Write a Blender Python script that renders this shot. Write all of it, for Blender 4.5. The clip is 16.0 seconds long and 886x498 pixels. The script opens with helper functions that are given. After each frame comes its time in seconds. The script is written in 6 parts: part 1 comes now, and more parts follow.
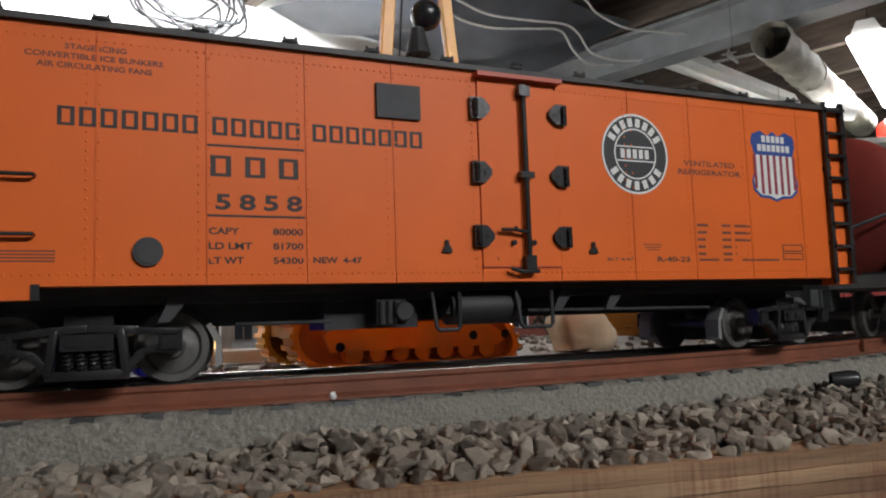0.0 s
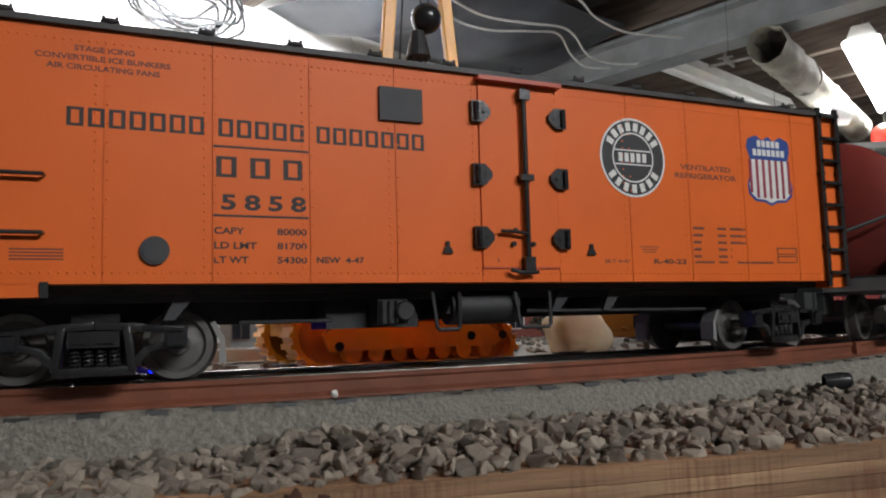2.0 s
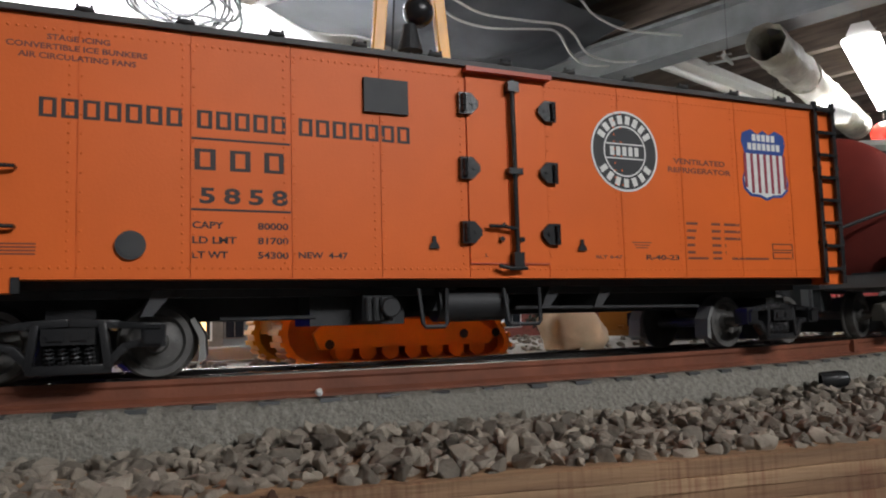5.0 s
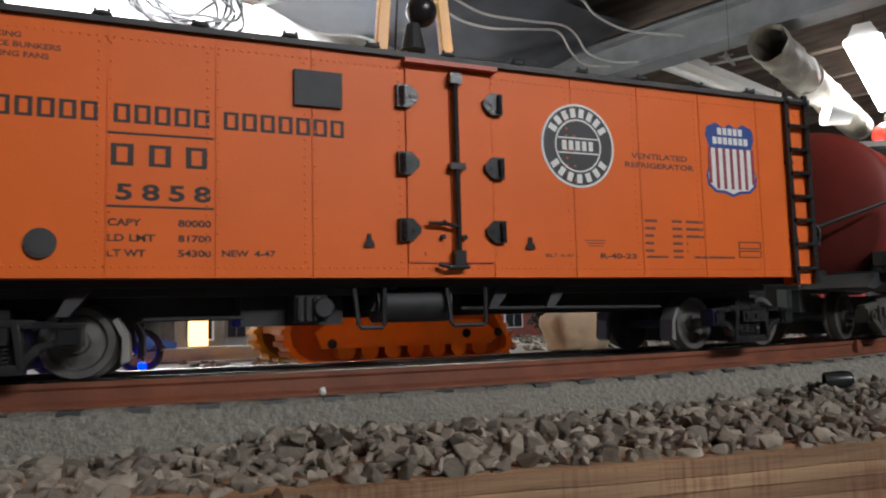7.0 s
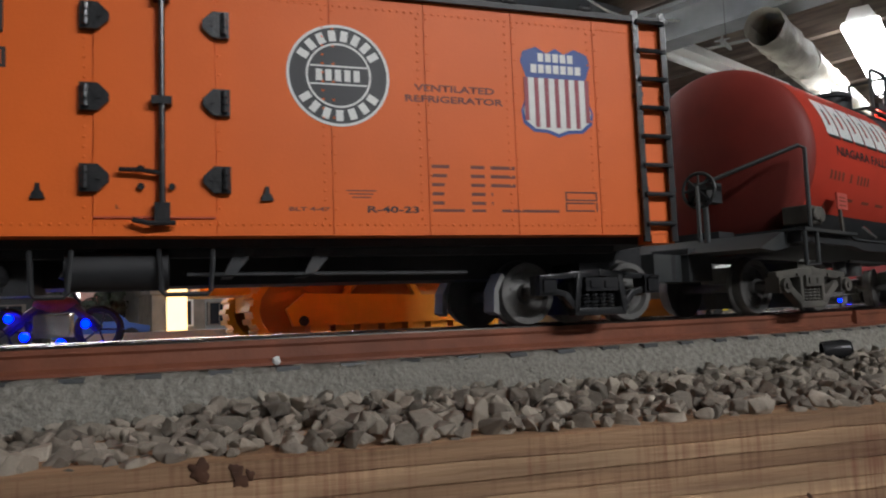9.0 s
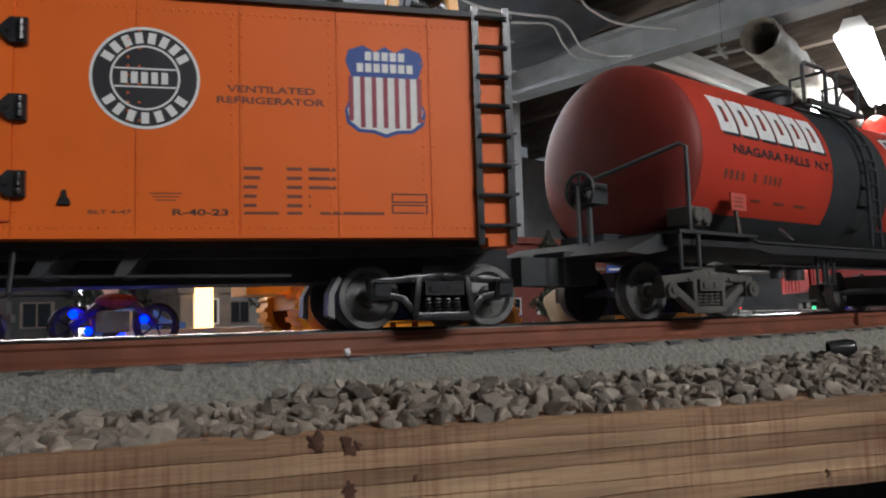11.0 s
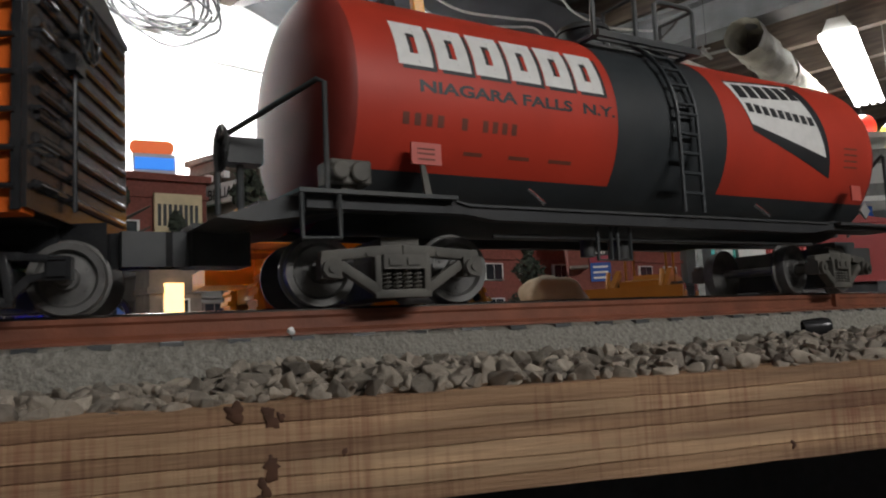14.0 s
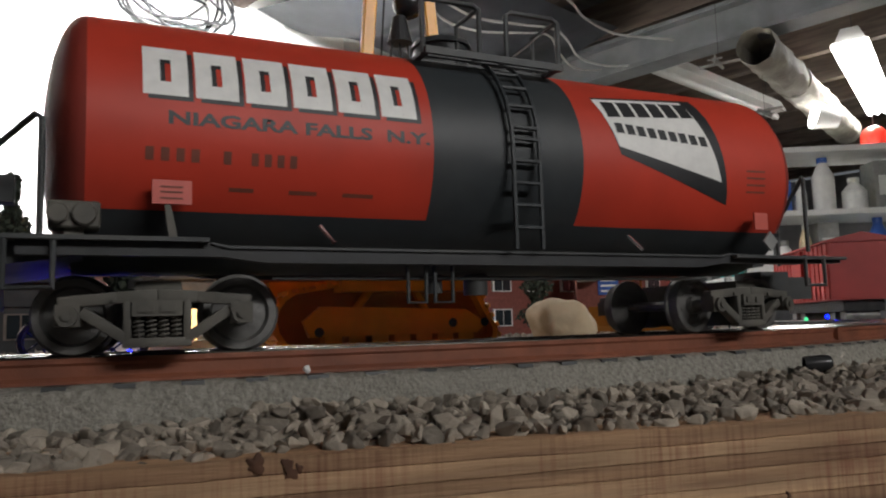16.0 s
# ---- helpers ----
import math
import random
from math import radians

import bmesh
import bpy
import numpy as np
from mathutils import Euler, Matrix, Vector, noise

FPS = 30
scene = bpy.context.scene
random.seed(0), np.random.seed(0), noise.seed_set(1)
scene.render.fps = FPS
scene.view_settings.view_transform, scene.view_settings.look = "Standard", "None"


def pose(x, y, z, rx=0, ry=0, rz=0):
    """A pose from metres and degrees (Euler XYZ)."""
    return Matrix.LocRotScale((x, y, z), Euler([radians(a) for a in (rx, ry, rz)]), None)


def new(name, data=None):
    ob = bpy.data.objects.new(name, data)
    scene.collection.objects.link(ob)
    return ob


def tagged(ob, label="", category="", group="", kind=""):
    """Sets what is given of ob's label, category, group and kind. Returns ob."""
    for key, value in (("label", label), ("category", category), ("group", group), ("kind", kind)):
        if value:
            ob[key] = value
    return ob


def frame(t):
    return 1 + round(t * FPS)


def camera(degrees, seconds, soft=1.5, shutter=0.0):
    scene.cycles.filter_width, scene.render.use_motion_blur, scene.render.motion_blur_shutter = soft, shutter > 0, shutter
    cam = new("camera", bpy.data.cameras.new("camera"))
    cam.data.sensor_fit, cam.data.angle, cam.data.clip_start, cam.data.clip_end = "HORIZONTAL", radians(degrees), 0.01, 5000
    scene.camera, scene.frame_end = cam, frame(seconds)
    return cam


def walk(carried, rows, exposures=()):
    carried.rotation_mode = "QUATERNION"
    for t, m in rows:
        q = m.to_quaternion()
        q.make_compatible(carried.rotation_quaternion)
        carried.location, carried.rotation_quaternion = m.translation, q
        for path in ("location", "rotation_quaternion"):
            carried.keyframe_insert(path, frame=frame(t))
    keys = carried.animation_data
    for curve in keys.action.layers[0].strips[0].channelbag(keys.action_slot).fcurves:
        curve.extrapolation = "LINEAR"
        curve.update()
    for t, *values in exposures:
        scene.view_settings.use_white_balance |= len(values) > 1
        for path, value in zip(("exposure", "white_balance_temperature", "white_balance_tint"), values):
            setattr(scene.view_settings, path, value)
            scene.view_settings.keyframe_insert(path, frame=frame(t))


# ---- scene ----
cam = camera(59.99, 16.0, soft=2.0, shutter=0.4)

# seconds, x, y, z, yaw, pitch, roll, way of the train along its curve
PATH = [
    (0.0, -0.1518, -0.2771, 0.0192, -24.41, 5.34, 1.94, 0.0), (0.5, -0.1537, -0.2783, 0.0205, -24.34, 5.47, 1.84, 0.0),
    (1.0, -0.1561, -0.2784, 0.0202, -24.23, 5.43, 1.80, 0.0), (1.5, -0.1569, -0.2786, 0.0181, -24.37, 5.46, 1.73, 0.0),
    (2.0, -0.1558, -0.2808, 0.0186, -24.77, 5.43, 1.60, 0.0), (2.5, -0.1566, -0.2794, 0.0193, -24.76, 5.51, 1.61, 0.0),
    (3.0, -0.1524, -0.2787, 0.0172, -24.77, 5.33, 1.54, 0.0), (3.5, -0.1520, -0.2783, 0.0172, -24.77, 5.29, 1.60, 0.0),
    (6.0, -0.1465, -0.2758, 0.0180, -24.84, 5.43, 1.58, -0.0005), (6.5, -0.1492, -0.2766, 0.0174, -24.88, 5.49, 1.47, -0.0106),
    (7.0, -0.1493, -0.2755, 0.0173, -24.74, 5.36, 1.48, -0.0288), (7.5, -0.1487, -0.2751, 0.0158, -24.89, 5.32, 1.47, -0.0515),
    (8.0, -0.1437, -0.2714, 0.0146, -24.90, 5.30, 1.66, -0.0757), (8.5, -0.1338, -0.2636, 0.0110, -24.98, 4.31, 1.72, -0.0971),
    (9.0, -0.1270, -0.2583, 0.0052, -24.70, 4.94, 2.16, -0.1187), (11.5, -0.1677, -0.2807, 0.0031, -25.58, 5.07, 1.61, -0.2401),
    (12.0, -0.1586, -0.2821, 0.0003, -25.96, 4.78, 1.85, -0.2646), (12.5, -0.1545, -0.2744, -0.0025, -25.67, 4.97, 2.22, -0.2895),
    (13.0, -0.1526, -0.2732, -0.0036, -25.69, 5.04, 2.11, -0.3128), (13.5, -0.1451, -0.2684, -0.0037, -25.76, 4.58, 1.91, -0.3377),
    (14.0, -0.1412, -0.2690, -0.0101, -25.79, 5.83, 2.69, -0.3600), (14.5, -0.1449, -0.2737, -0.0046, -25.45, 5.91, 2.38, -0.3849),
    (15.0, -0.1425, -0.2756, 0.0052, -25.15, 5.31, 1.94, -0.4096), (15.5, -0.1449, -0.2782, 0.0084, -25.25, 5.20, 1.73, -0.4352),
    (16.0, -0.1474, -0.2801, 0.0065, -25.29, 5.77, 1.64, -0.4583)]
walk(cam, [(r[0], pose(r[1], r[2], r[3], 90 + r[5], r[6], r[4])) for r in PATH],
     exposures=[(0.0, 0.30, 6200, 10), (8.0, 0.30, 6150, 10), (12.4, 0.34, 6050, 10), (14.2, 0.04, 6400, 10), (16.0, 0.04, 6400, 10)])

# the curve of the track: its centre and the radius of the cars' near side at mid-car
CX, RS = 0.0128, 1.1168
R_NEAR, R_MID, R_FAR = 1.0952, 1.0727, 1.0502      # railheads and centre line
# the room is turned against the train; its back wall runs along local x
ROOM = pose(0.36, 2.30, 0, 0, 0, 18)
CEIL = 1.12

# ---- world and lights ----
world = bpy.data.worlds.new("world")
scene.world = world
world.use_nodes = True
world.node_tree.nodes["Background"].inputs[0].default_value = (0.9, 0.95, 1.0, 1)
world.node_tree.nodes["Background"].inputs[1].default_value = 0.11


def area_lamp(name, m, sx, sy, power, color=(1, 0.98, 0.96)):
    d = bpy.data.lights.new(name, "AREA")
    d.shape, d.size, d.size_y, d.energy, d.color = "RECTANGLE", sx, sy, power, color
    ob = new(name, d)
    ob.matrix_world = m
    return ob


area_lamp("wall_shop_light", ROOM @ pose(-0.48, -0.55, 1.04, 30, 0, 0), 1.2, 0.14, 114, (1, 0.985, 0.97))
area_lamp("far_shop_light", pose(2.99, 1.89, 1.02, 0, 0, 30), 1.2, 0.16, 60)
# unseen lamp behind the camera, added to brighten the train's near side
area_lamp("front_fill_light", pose(0.60, -1.80, 1.04, 42, 0, 13), 1.2, 0.16, 33, (1, 0.975, 0.945))

# ---- materials ----
def mat(name, color, rough=0.5, metal=0.0, var=0.15, scale=60.0, bump=0.0, bscale=None, emit=0.0, spec=0.5, dirt=None, dscale=15.0, damount=0.5, obrand=0.0, coat=0.0, stretch=None, bdist=0.0015, streak=None):
    m = bpy.data.materials.new(name)
    m.use_nodes = True
    nt = m.node_tree
    N, L = nt.nodes, nt.links
    b = N["Principled BSDF"]
    b.inputs["Roughness"].default_value = rough
    b.inputs["Metallic"].default_value = metal
    b.inputs["Specular IOR Level"].default_value = spec
    b.inputs["Coat Weight"].default_value = coat
    co = N.new("ShaderNodeTexCoord")
    src = co.outputs["Object"]
    if stretch:
        mp = N.new("ShaderNodeMapping")
        mp.inputs["Scale"].default_value = stretch
        L.new(src, mp.inputs[0])
        src = mp.outputs[0]
    n1 = N.new("ShaderNodeTexNoise")
    n1.inputs["Scale"].default_value, n1.inputs["Detail"].default_value = scale, 6
    L.new(src, n1.inputs["Vector"])
    ramp = N.new("ShaderNodeValToRGB")
    lo = [max(0, c * (1 - var)) for c in color]
    hi = [min(1, c * (1 + var)) for c in color]
    ramp.color_ramp.elements[0].position, ramp.color_ramp.elements[1].position = 0.3, 0.7
    ramp.color_ramp.elements[0].color, ramp.color_ramp.elements[1].color = (*lo, 1), (*hi, 1)
    L.new(n1.outputs["Fac"], ramp.inputs[0])
    out = ramp.outputs[0]
    if dirt:
        n2 = N.new("ShaderNodeTexNoise")
        n2.inputs["Scale"].default_value, n2.inputs["Detail"].default_value = dscale, 8
        L.new(src, n2.inputs["Vector"])
        r2 = N.new("ShaderNodeValToRGB")
        r2.color_ramp.elements[0].position, r2.color_ramp.elements[1].position = 0.45, 0.75
        r2.color_ramp.elements[0].color, r2.color_ramp.elements[1].color = (0, 0, 0, 1), (damount, damount, damount, 1)
        L.new(n2.outputs["Fac"], r2.inputs[0])
        mx = N.new("ShaderNodeMix")
        mx.data_type = "RGBA"
        mx.inputs["B"].default_value = (*dirt, 1)
        for s_ in mx.inputs:
            if s_.name == "B" and s_.type == "RGBA":
                s_.default_value = (*dirt, 1)
            if s_.name == "A" and s_.type == "RGBA":
                L.new(out, s_)
        L.new(r2.outputs[0], mx.inputs[0])
        out = [o for o in mx.outputs if o.type == "RGBA"][0]
    if streak:
        # reddish drips: upright streaks in broad patches
        m2 = N.new("ShaderNodeMapping")
        m2.inputs["Scale"].default_value = (520, 520, 26)
        L.new(co.outputs["Object"], m2.inputs[0])
        n4, n5 = N.new("ShaderNodeTexNoise"), N.new("ShaderNodeTexNoise")
        n4.inputs["Scale"].default_value, n5.inputs["Scale"].default_value = 1.0, 20.0
        L.new(m2.outputs[0], n4.inputs["Vector"])
        L.new(co.outputs["Object"], n5.inputs["Vector"])
        mu = N.new("ShaderNodeMath")
        mu.operation = "MULTIPLY"
        L.new(n4.outputs["Fac"], mu.inputs[0])
        L.new(n5.outputs["Fac"], mu.inputs[1])
        r4 = N.new("ShaderNodeValToRGB")
        r4.color_ramp.elements[0].position, r4.color_ramp.elements[1].position = 0.24, 0.40
        r4.color_ramp.elements[1].color = (0.55, 0.55, 0.55, 1)
        L.new(mu.outputs[0], r4.inputs[0])
        m4 = N.new("ShaderNodeMix")
        m4.data_type = "RGBA"
        for s_ in m4.inputs:
            if s_.name == "B" and s_.type == "RGBA":
                s_.default_value = (*streak, 1)
            if s_.name == "A" and s_.type == "RGBA":
                L.new(out, s_)
        L.new(r4.outputs[0], m4.inputs[0])
        out = [o for o in m4.outputs if o.type == "RGBA"][0]
    if obrand:
        oi = N.new("ShaderNodeObjectInfo")
        gi = N.new("ShaderNodeNewGeometry")
        ad = N.new("ShaderNodeMath")
        L.new(oi.outputs["Random"], ad.inputs[0])
        L.new(gi.outputs["Random Per Island"], ad.inputs[1])
        fr = N.new("ShaderNodeMath")
        fr.operation = "FRACT"
        L.new(ad.outputs[0], fr.inputs[0])
        mr = N.new("ShaderNodeMapRange")
        mr.inputs["To Min"].default_value, mr.inputs["To Max"].default_value = 1 - obrand, 1 + obrand
        L.new(fr.outputs[0], mr.inputs["Value"])
        hs = N.new("ShaderNodeHueSaturation")
        L.new(mr.outputs[0], hs.inputs["Value"])
        L.new(out, hs.inputs["Color"])
        out = hs.outputs[0]
    L.new(out, b.inputs["Base Color"])
    if bump:
        n3 = N.new("ShaderNodeTexNoise")
        n3.inputs["Scale"].default_value, n3.inputs["Detail"].default_value = bscale or scale * 3, 5
        L.new(src, n3.inputs["Vector"])
        bp = N.new("ShaderNodeBump")
        bp.inputs["Strength"].default_value = bump
        bp.inputs["Distance"].default_value = bdist
        L.new(n3.outputs["Fac"], bp.inputs["Height"])
        L.new(bp.outputs[0], b.inputs["Normal"])
    if emit:
        b.inputs["Emission Color"].default_value = (*color, 1)
        b.inputs["Emission Strength"].default_value = emit
    return m


ORANGE = mat("orange_paint", (0.79, 0.145, 0.014), 0.48, var=0.05, scale=25, bump=0.05, bscale=900, spec=0.3, dirt=(0.60, 0.11, 0.02), dscale=9, damount=0.3)
ORANGE_ROD = mat("orange_red_paint", (0.5, 0.07, 0.025), 0.45, var=0.1)
BLACKP = mat("black_plastic", (0.021, 0.0215, 0.023), 0.27, var=0.3, bump=0.1, bscale=700, dirt=(0.04, 0.037, 0.034), dscale=60, damount=0.35)
UNDERBLACK = mat("dull_black_underbody", (0.020, 0.021, 0.023), 0.6, var=0.3, dirt=(0.035, 0.032, 0.03), dscale=50, damount=0.4)
BLACKMATT = mat("black_matt_paint", (0.030, 0.032, 0.035), 0.6, var=0.25, dirt=(0.06, 0.055, 0.05), dscale=40, damount=0.4)
INK = mat("dark_print", (0.035, 0.02, 0.018), 0.6, var=0.2)
INKFADE = mat("faded_print", (0.16, 0.042, 0.024), 0.6, var=0.2)
BLACKPRINT = mat("black_print", (0.02, 0.02, 0.022), 0.5, var=0.2)
WHITEPRINT = mat("white_print", (0.78, 0.77, 0.74), 0.5, var=0.06, scale=200)
BLUEPRINT = mat("blue_print", (0.015, 0.06, 0.28), 0.5, var=0.1)
REDPRINT = mat("red_print", (0.28, 0.03, 0.05), 0.5, var=0.1)
ROOFMAT = mat("roof_weathered_black", (0.03, 0.03, 0.03), 0.55, var=0.3, dirt=(0.10, 0.09, 0.08), dscale=50, damount=0.5)
STEELW = mat("weathered_wheel_steel", (0.17, 0.166, 0.158), 0.48, 0.5, var=0.3, bump=0.2, bscale=300, dirt=(0.055, 0.05, 0.043), dscale=80, damount=0.7)
STEELTREAD = mat("bright_wheel_tread", (0.45, 0.44, 0.42), 0.3, 1.0, var=0.15)
RAILBROWN = mat("rusty_rail", (0.205, 0.066, 0.033), 0.6, 0.1, var=0.22, scale=70, bump=0.15, bscale=500, dirt=(0.10, 0.04, 0.026), dscale=22, damount=0.6)
RAILTOP = mat("worn_rail_head", (0.55, 0.52, 0.48), 0.14, 1.0, var=0.2, scale=120, dirt=(0.25, 0.16, 0.12), dscale=40, damount=0.4)
# dirt noise here puts the dark of small pits into the colour
CONCRETE = mat("rough_roadbed", (0.272, 0.256, 0.219), 0.92, var=0.22, scale=420, bump=1.0, bscale=620, bdist=0.0018, dirt=(0.13, 0.115, 0.095), dscale=430, damount=0.75)
STONE = mat("crushed_stone", (0.268, 0.231, 0.186), 0.85, var=0.28, scale=110, bump=0.5, bscale=420, dirt=(0.16, 0.125, 0.095), dscale=60, damount=0.5, obrand=0.45)
SOIL = mat("dusty_ground", (0.30, 0.275, 0.24), 0.95, var=0.3, scale=160, bump=0.6, bscale=500, dirt=(0.10, 0.075, 0.055), dscale=25, damount=0.6)
WOOD = mat("rough_pine", (0.34, 0.18, 0.076), 0.72, var=0.6, scale=16, bump=0.3, bscale=60, dirt=(0.13, 0.04, 0.018), dscale=7, damount=0.9, streak=(0.15, 0.035, 0.014), stretch=(0.6, 9, 9))
KNOT = mat("dark_knot", (0.07, 0.03, 0.015), 0.85, var=0.5, scale=90)
PLYPALE = mat("pale_sawn_ply", (0.44, 0.285, 0.16), 0.75, var=0.4, scale=16, bump=0.35, bscale=90, dirt=(0.20, 0.085, 0.04), dscale=6, damount=0.75, streak=(0.17, 0.042, 0.02), stretch=(0.6, 9, 9))
PLYDARK = mat("dark_sawn_ply", (0.30, 0.18, 0.098), 0.8, var=0.45, scale=16, bump=0.4, bscale=90, dirt=(0.11, 0.04, 0.02), dscale=6, damount=0.8, streak=(0.10, 0.028, 0.014), stretch=(0.6, 9, 9))
GLUELINE = mat("dark_glue_line", (0.05, 0.028, 0.018), 0.85, var=0.3)
TANKRED = mat("tank_red_paint", (0.52, 0.045, 0.022), 0.5, var=0.07, scale=30, spec=0.35, dirt=(0.15, 0.025, 0.018), dscale=11, damount=0.5)
# heads are a darker, more mottled red than the barrel
TANKHEAD = mat("dark_tank_head", (0.24, 0.032, 0.022), 0.55, var=0.12, scale=30, spec=0.35, dirt=(0.07, 0.022, 0.018), dscale=14, damount=0.7)
TANKBLACK = mat("tank_black_paint", (0.028, 0.033, 0.036), 0.5, var=0.15, spec=0.4, dirt=(0.06, 0.056, 0.052), dscale=25, damount=0.35)
PINKPLATE = mat("pink_placard", (0.52, 0.10, 0.075), 0.5, var=0.08)
FRAMEGREY = mat("dusty_black_underframe", (0.034, 0.037, 0.038), 0.55, var=0.3, dirt=(0.075, 0.07, 0.062), dscale=35, damount=0.6)
TRUCKGREY = mat("dusty_grey_truck", (0.08, 0.075, 0.064), 0.65, var=0.3, dirt=(0.15, 0.135, 0.11), dscale=50, damount=0.6)
YELLOW = mat("toy_yellow_plastic", (0.92, 0.42, 0.02), 0.35, var=0.07, dirt=(0.6, 0.22, 0.02), dscale=22, damount=0.4)
# the winch's own dark yellow; also stands for shade in the track wells
YELLOWD = mat("toy_dark_and_shaded_yellow", (0.50, 0.19, 0.02), 0.4, var=0.12)
TAN = mat("tan_boulder", (0.56, 0.47, 0.33), 0.85, var=0.15, scale=30, bump=0.3, bscale=150, dirt=(0.28, 0.18, 0.09), dscale=20, damount=0.5)
WALLWHITE = mat("white_painted_wall", (0.80, 0.80, 0.78), 0.8, var=0.04, scale=8, bump=0.2, bscale=60, dirt=(0.6, 0.6, 0.57), dscale=2, damount=0.6)
DARKWALL = mat("grey_basement_wall", (0.26, 0.26, 0.265), 0.85, var=0.25, scale=5)
CEILDARK = mat("dark_ceiling_boards", (0.10, 0.095, 0.095), 0.8, var=0.4, scale=6, stretch=(0.5, 4, 4))
JOIST = mat("old_joist_wood", (0.135, 0.105, 0.085), 0.8, var=0.35, scale=9, stretch=(6, 0.7, 6))
BEAMGREY = mat("painted_steel_beam", (0.19, 0.20, 0.21), 0.55, var=0.2, scale=10)
DUCTGREY = mat("dusty_sheet_metal_duct", (0.34, 0.32, 0.27), 0.75, 0.0, var=0.35, scale=12, bump=0.8, bscale=25, bdist=0.01, dirt=(0.16, 0.14, 0.11), dscale=9, damount=0.7)
BLACKSHEET = mat("black_plastic_sheeting", (0.095, 0.10, 0.115), 0.4, var=0.3, scale=6)
TUBE = mat("lit_fluorescent_tube", (1.0, 0.97, 0.93), 0.5, var=0.0, emit=9.0)
FIXWHITE = mat("white_enamel", (0.72, 0.72, 0.70), 0.4, var=0.06, scale=20)
CABLEWHITE = mat("pale_cable", (0.5, 0.5, 0.48), 0.5, var=0.1)
CABLEBLACK = mat("black_cable", (0.012, 0.012, 0.013), 0.45, var=0.1)
REDCAR = mat("dark_red_plastic", (0.30, 0.015, 0.012), 0.5, var=0.1, scale=30)
BALLOONRED = mat("red_rubber", (0.75, 0.05, 0.03), 0.25, var=0.05)
BALLOONYEL = mat("yellow_rubber", (0.8, 0.62, 0.03), 0.25, var=0.05)
BRICKRED = mat("model_brick_red", (0.20, 0.06, 0.045), 0.8, var=0.2, scale=200)
BROWNWALL = mat("model_brown_siding", (0.19, 0.16, 0.135), 0.8, var=0.2, scale=90)
CREAM = mat("cream_sign", (0.62, 0.52, 0.33), 0.7, var=0.1)
GREENLIT = mat("green_lit_window", (0.08, 0.75, 0.30), 0.5, var=0.1, emit=0.9)
WARMLIT = mat("warm_lit_window", (1.0, 0.62, 0.25), 0.5, var=0.1, emit=2.2)
BLUELED = mat("blue_led", (0.001, 0.006, 1.0), 0.4, var=0.0, emit=14.0)
REDLED = mat("red_led", (1.0, 0.03, 0.02), 0.4, var=0.0, emit=5.0)
ENDBLACK = mat("glossy_black_end", (0.03, 0.028, 0.028), 0.22, var=0.3, dirt=(0.06, 0.05, 0.045), dscale=40, damount=0.4)
LEAF = mat("dark_foliage", (0.035, 0.045, 0.03), 0.8, var=0.5, scale=300, obrand=0.5)
BARK = mat("dark_bark", (0.06, 0.045, 0.035), 0.9, var=0.3)
GLASSDARK = mat("dark_window_glass", (0.02, 0.025, 0.03), 0.15, var=0.1)
GREYPLASTIC = mat("grey_plastic", (0.22, 0.22, 0.215), 0.55, var=0.15, dirt=(0.35, 0.33, 0.29), dscale=20, damount=0.4)
CHROME = mat("bright_metal", (0.7, 0.7, 0.7), 0.2, 1.0, var=0.05)
BLUEPAINT = mat("blue_painted_plastic", (0.03, 0.10, 0.38), 0.4, var=0.1)
FLOORMAT = mat("basement_floor", (0.045, 0.042, 0.04), 0.85, var=0.3, scale=5)
WHITECARD = mat("white_board", (0.7, 0.7, 0.68), 0.7, var=0.05)


# ---- mesh helpers ----
def box(bm, x0, x1, y0, y1, z0, z1, m=None):
    vs = [bm.verts.new(v) for v in ((x0, y0, z0), (x1, y0, z0), (x1, y1, z0), (x0, y1, z0), (x0, y0, z1), (x1, y0, z1), (x1, y1, z1), (x0, y1, z1))]
    for f in ((0, 3, 2, 1), (4, 5, 6, 7), (0, 1, 5, 4), (1, 2, 6, 5), (2, 3, 7, 6), (3, 0, 4, 7)):
        bm.faces.new([vs[i] for i in f])
    if m is not None:
        bmesh.ops.transform(bm, matrix=m, verts=vs)
    return vs


def rod(bm, p, q, r, seg=8, r2=None):
    p, q = Vector(p), Vector(q)
    d = q - p
    m = Matrix.Translation((p + q) / 2) @ d.to_track_quat("Z", "Y").to_matrix().to_4x4()
    bmesh.ops.create_cone(bm, cap_ends=True, segments=seg, radius1=r, radius2=r if r2 is None else r2, depth=d.length, matrix=m)


def pipe(bm, pts, r, seg=8):
    """One bent round bar through the points."""
    pts = [Vector(p) for p in pts]
    rows, up = [], None
    for i, p in enumerate(pts):
        d = (pts[min(i + 1, len(pts) - 1)] - pts[max(i - 1, 0)]).normalized()
        if up is None:
            up = d.orthogonal()
        up = up - d * up.dot(d)
        if up.length < 1e-6:
            up = d.orthogonal()
        up.normalize()
        side = d.cross(up)
        rows.append([bm.verts.new(p + (up * math.cos(k * math.tau / seg) + side * math.sin(k * math.tau / seg)) * r) for k in range(seg)])
    for a, b in zip(rows[:-1], rows[1:]):
        for k in range(seg):
            l = (k + 1) % seg
            bm.faces.new((a[k], a[l], b[l], b[k]))
    bm.faces.new(rows[0][::-1])
    bm.faces.new(rows[-1])


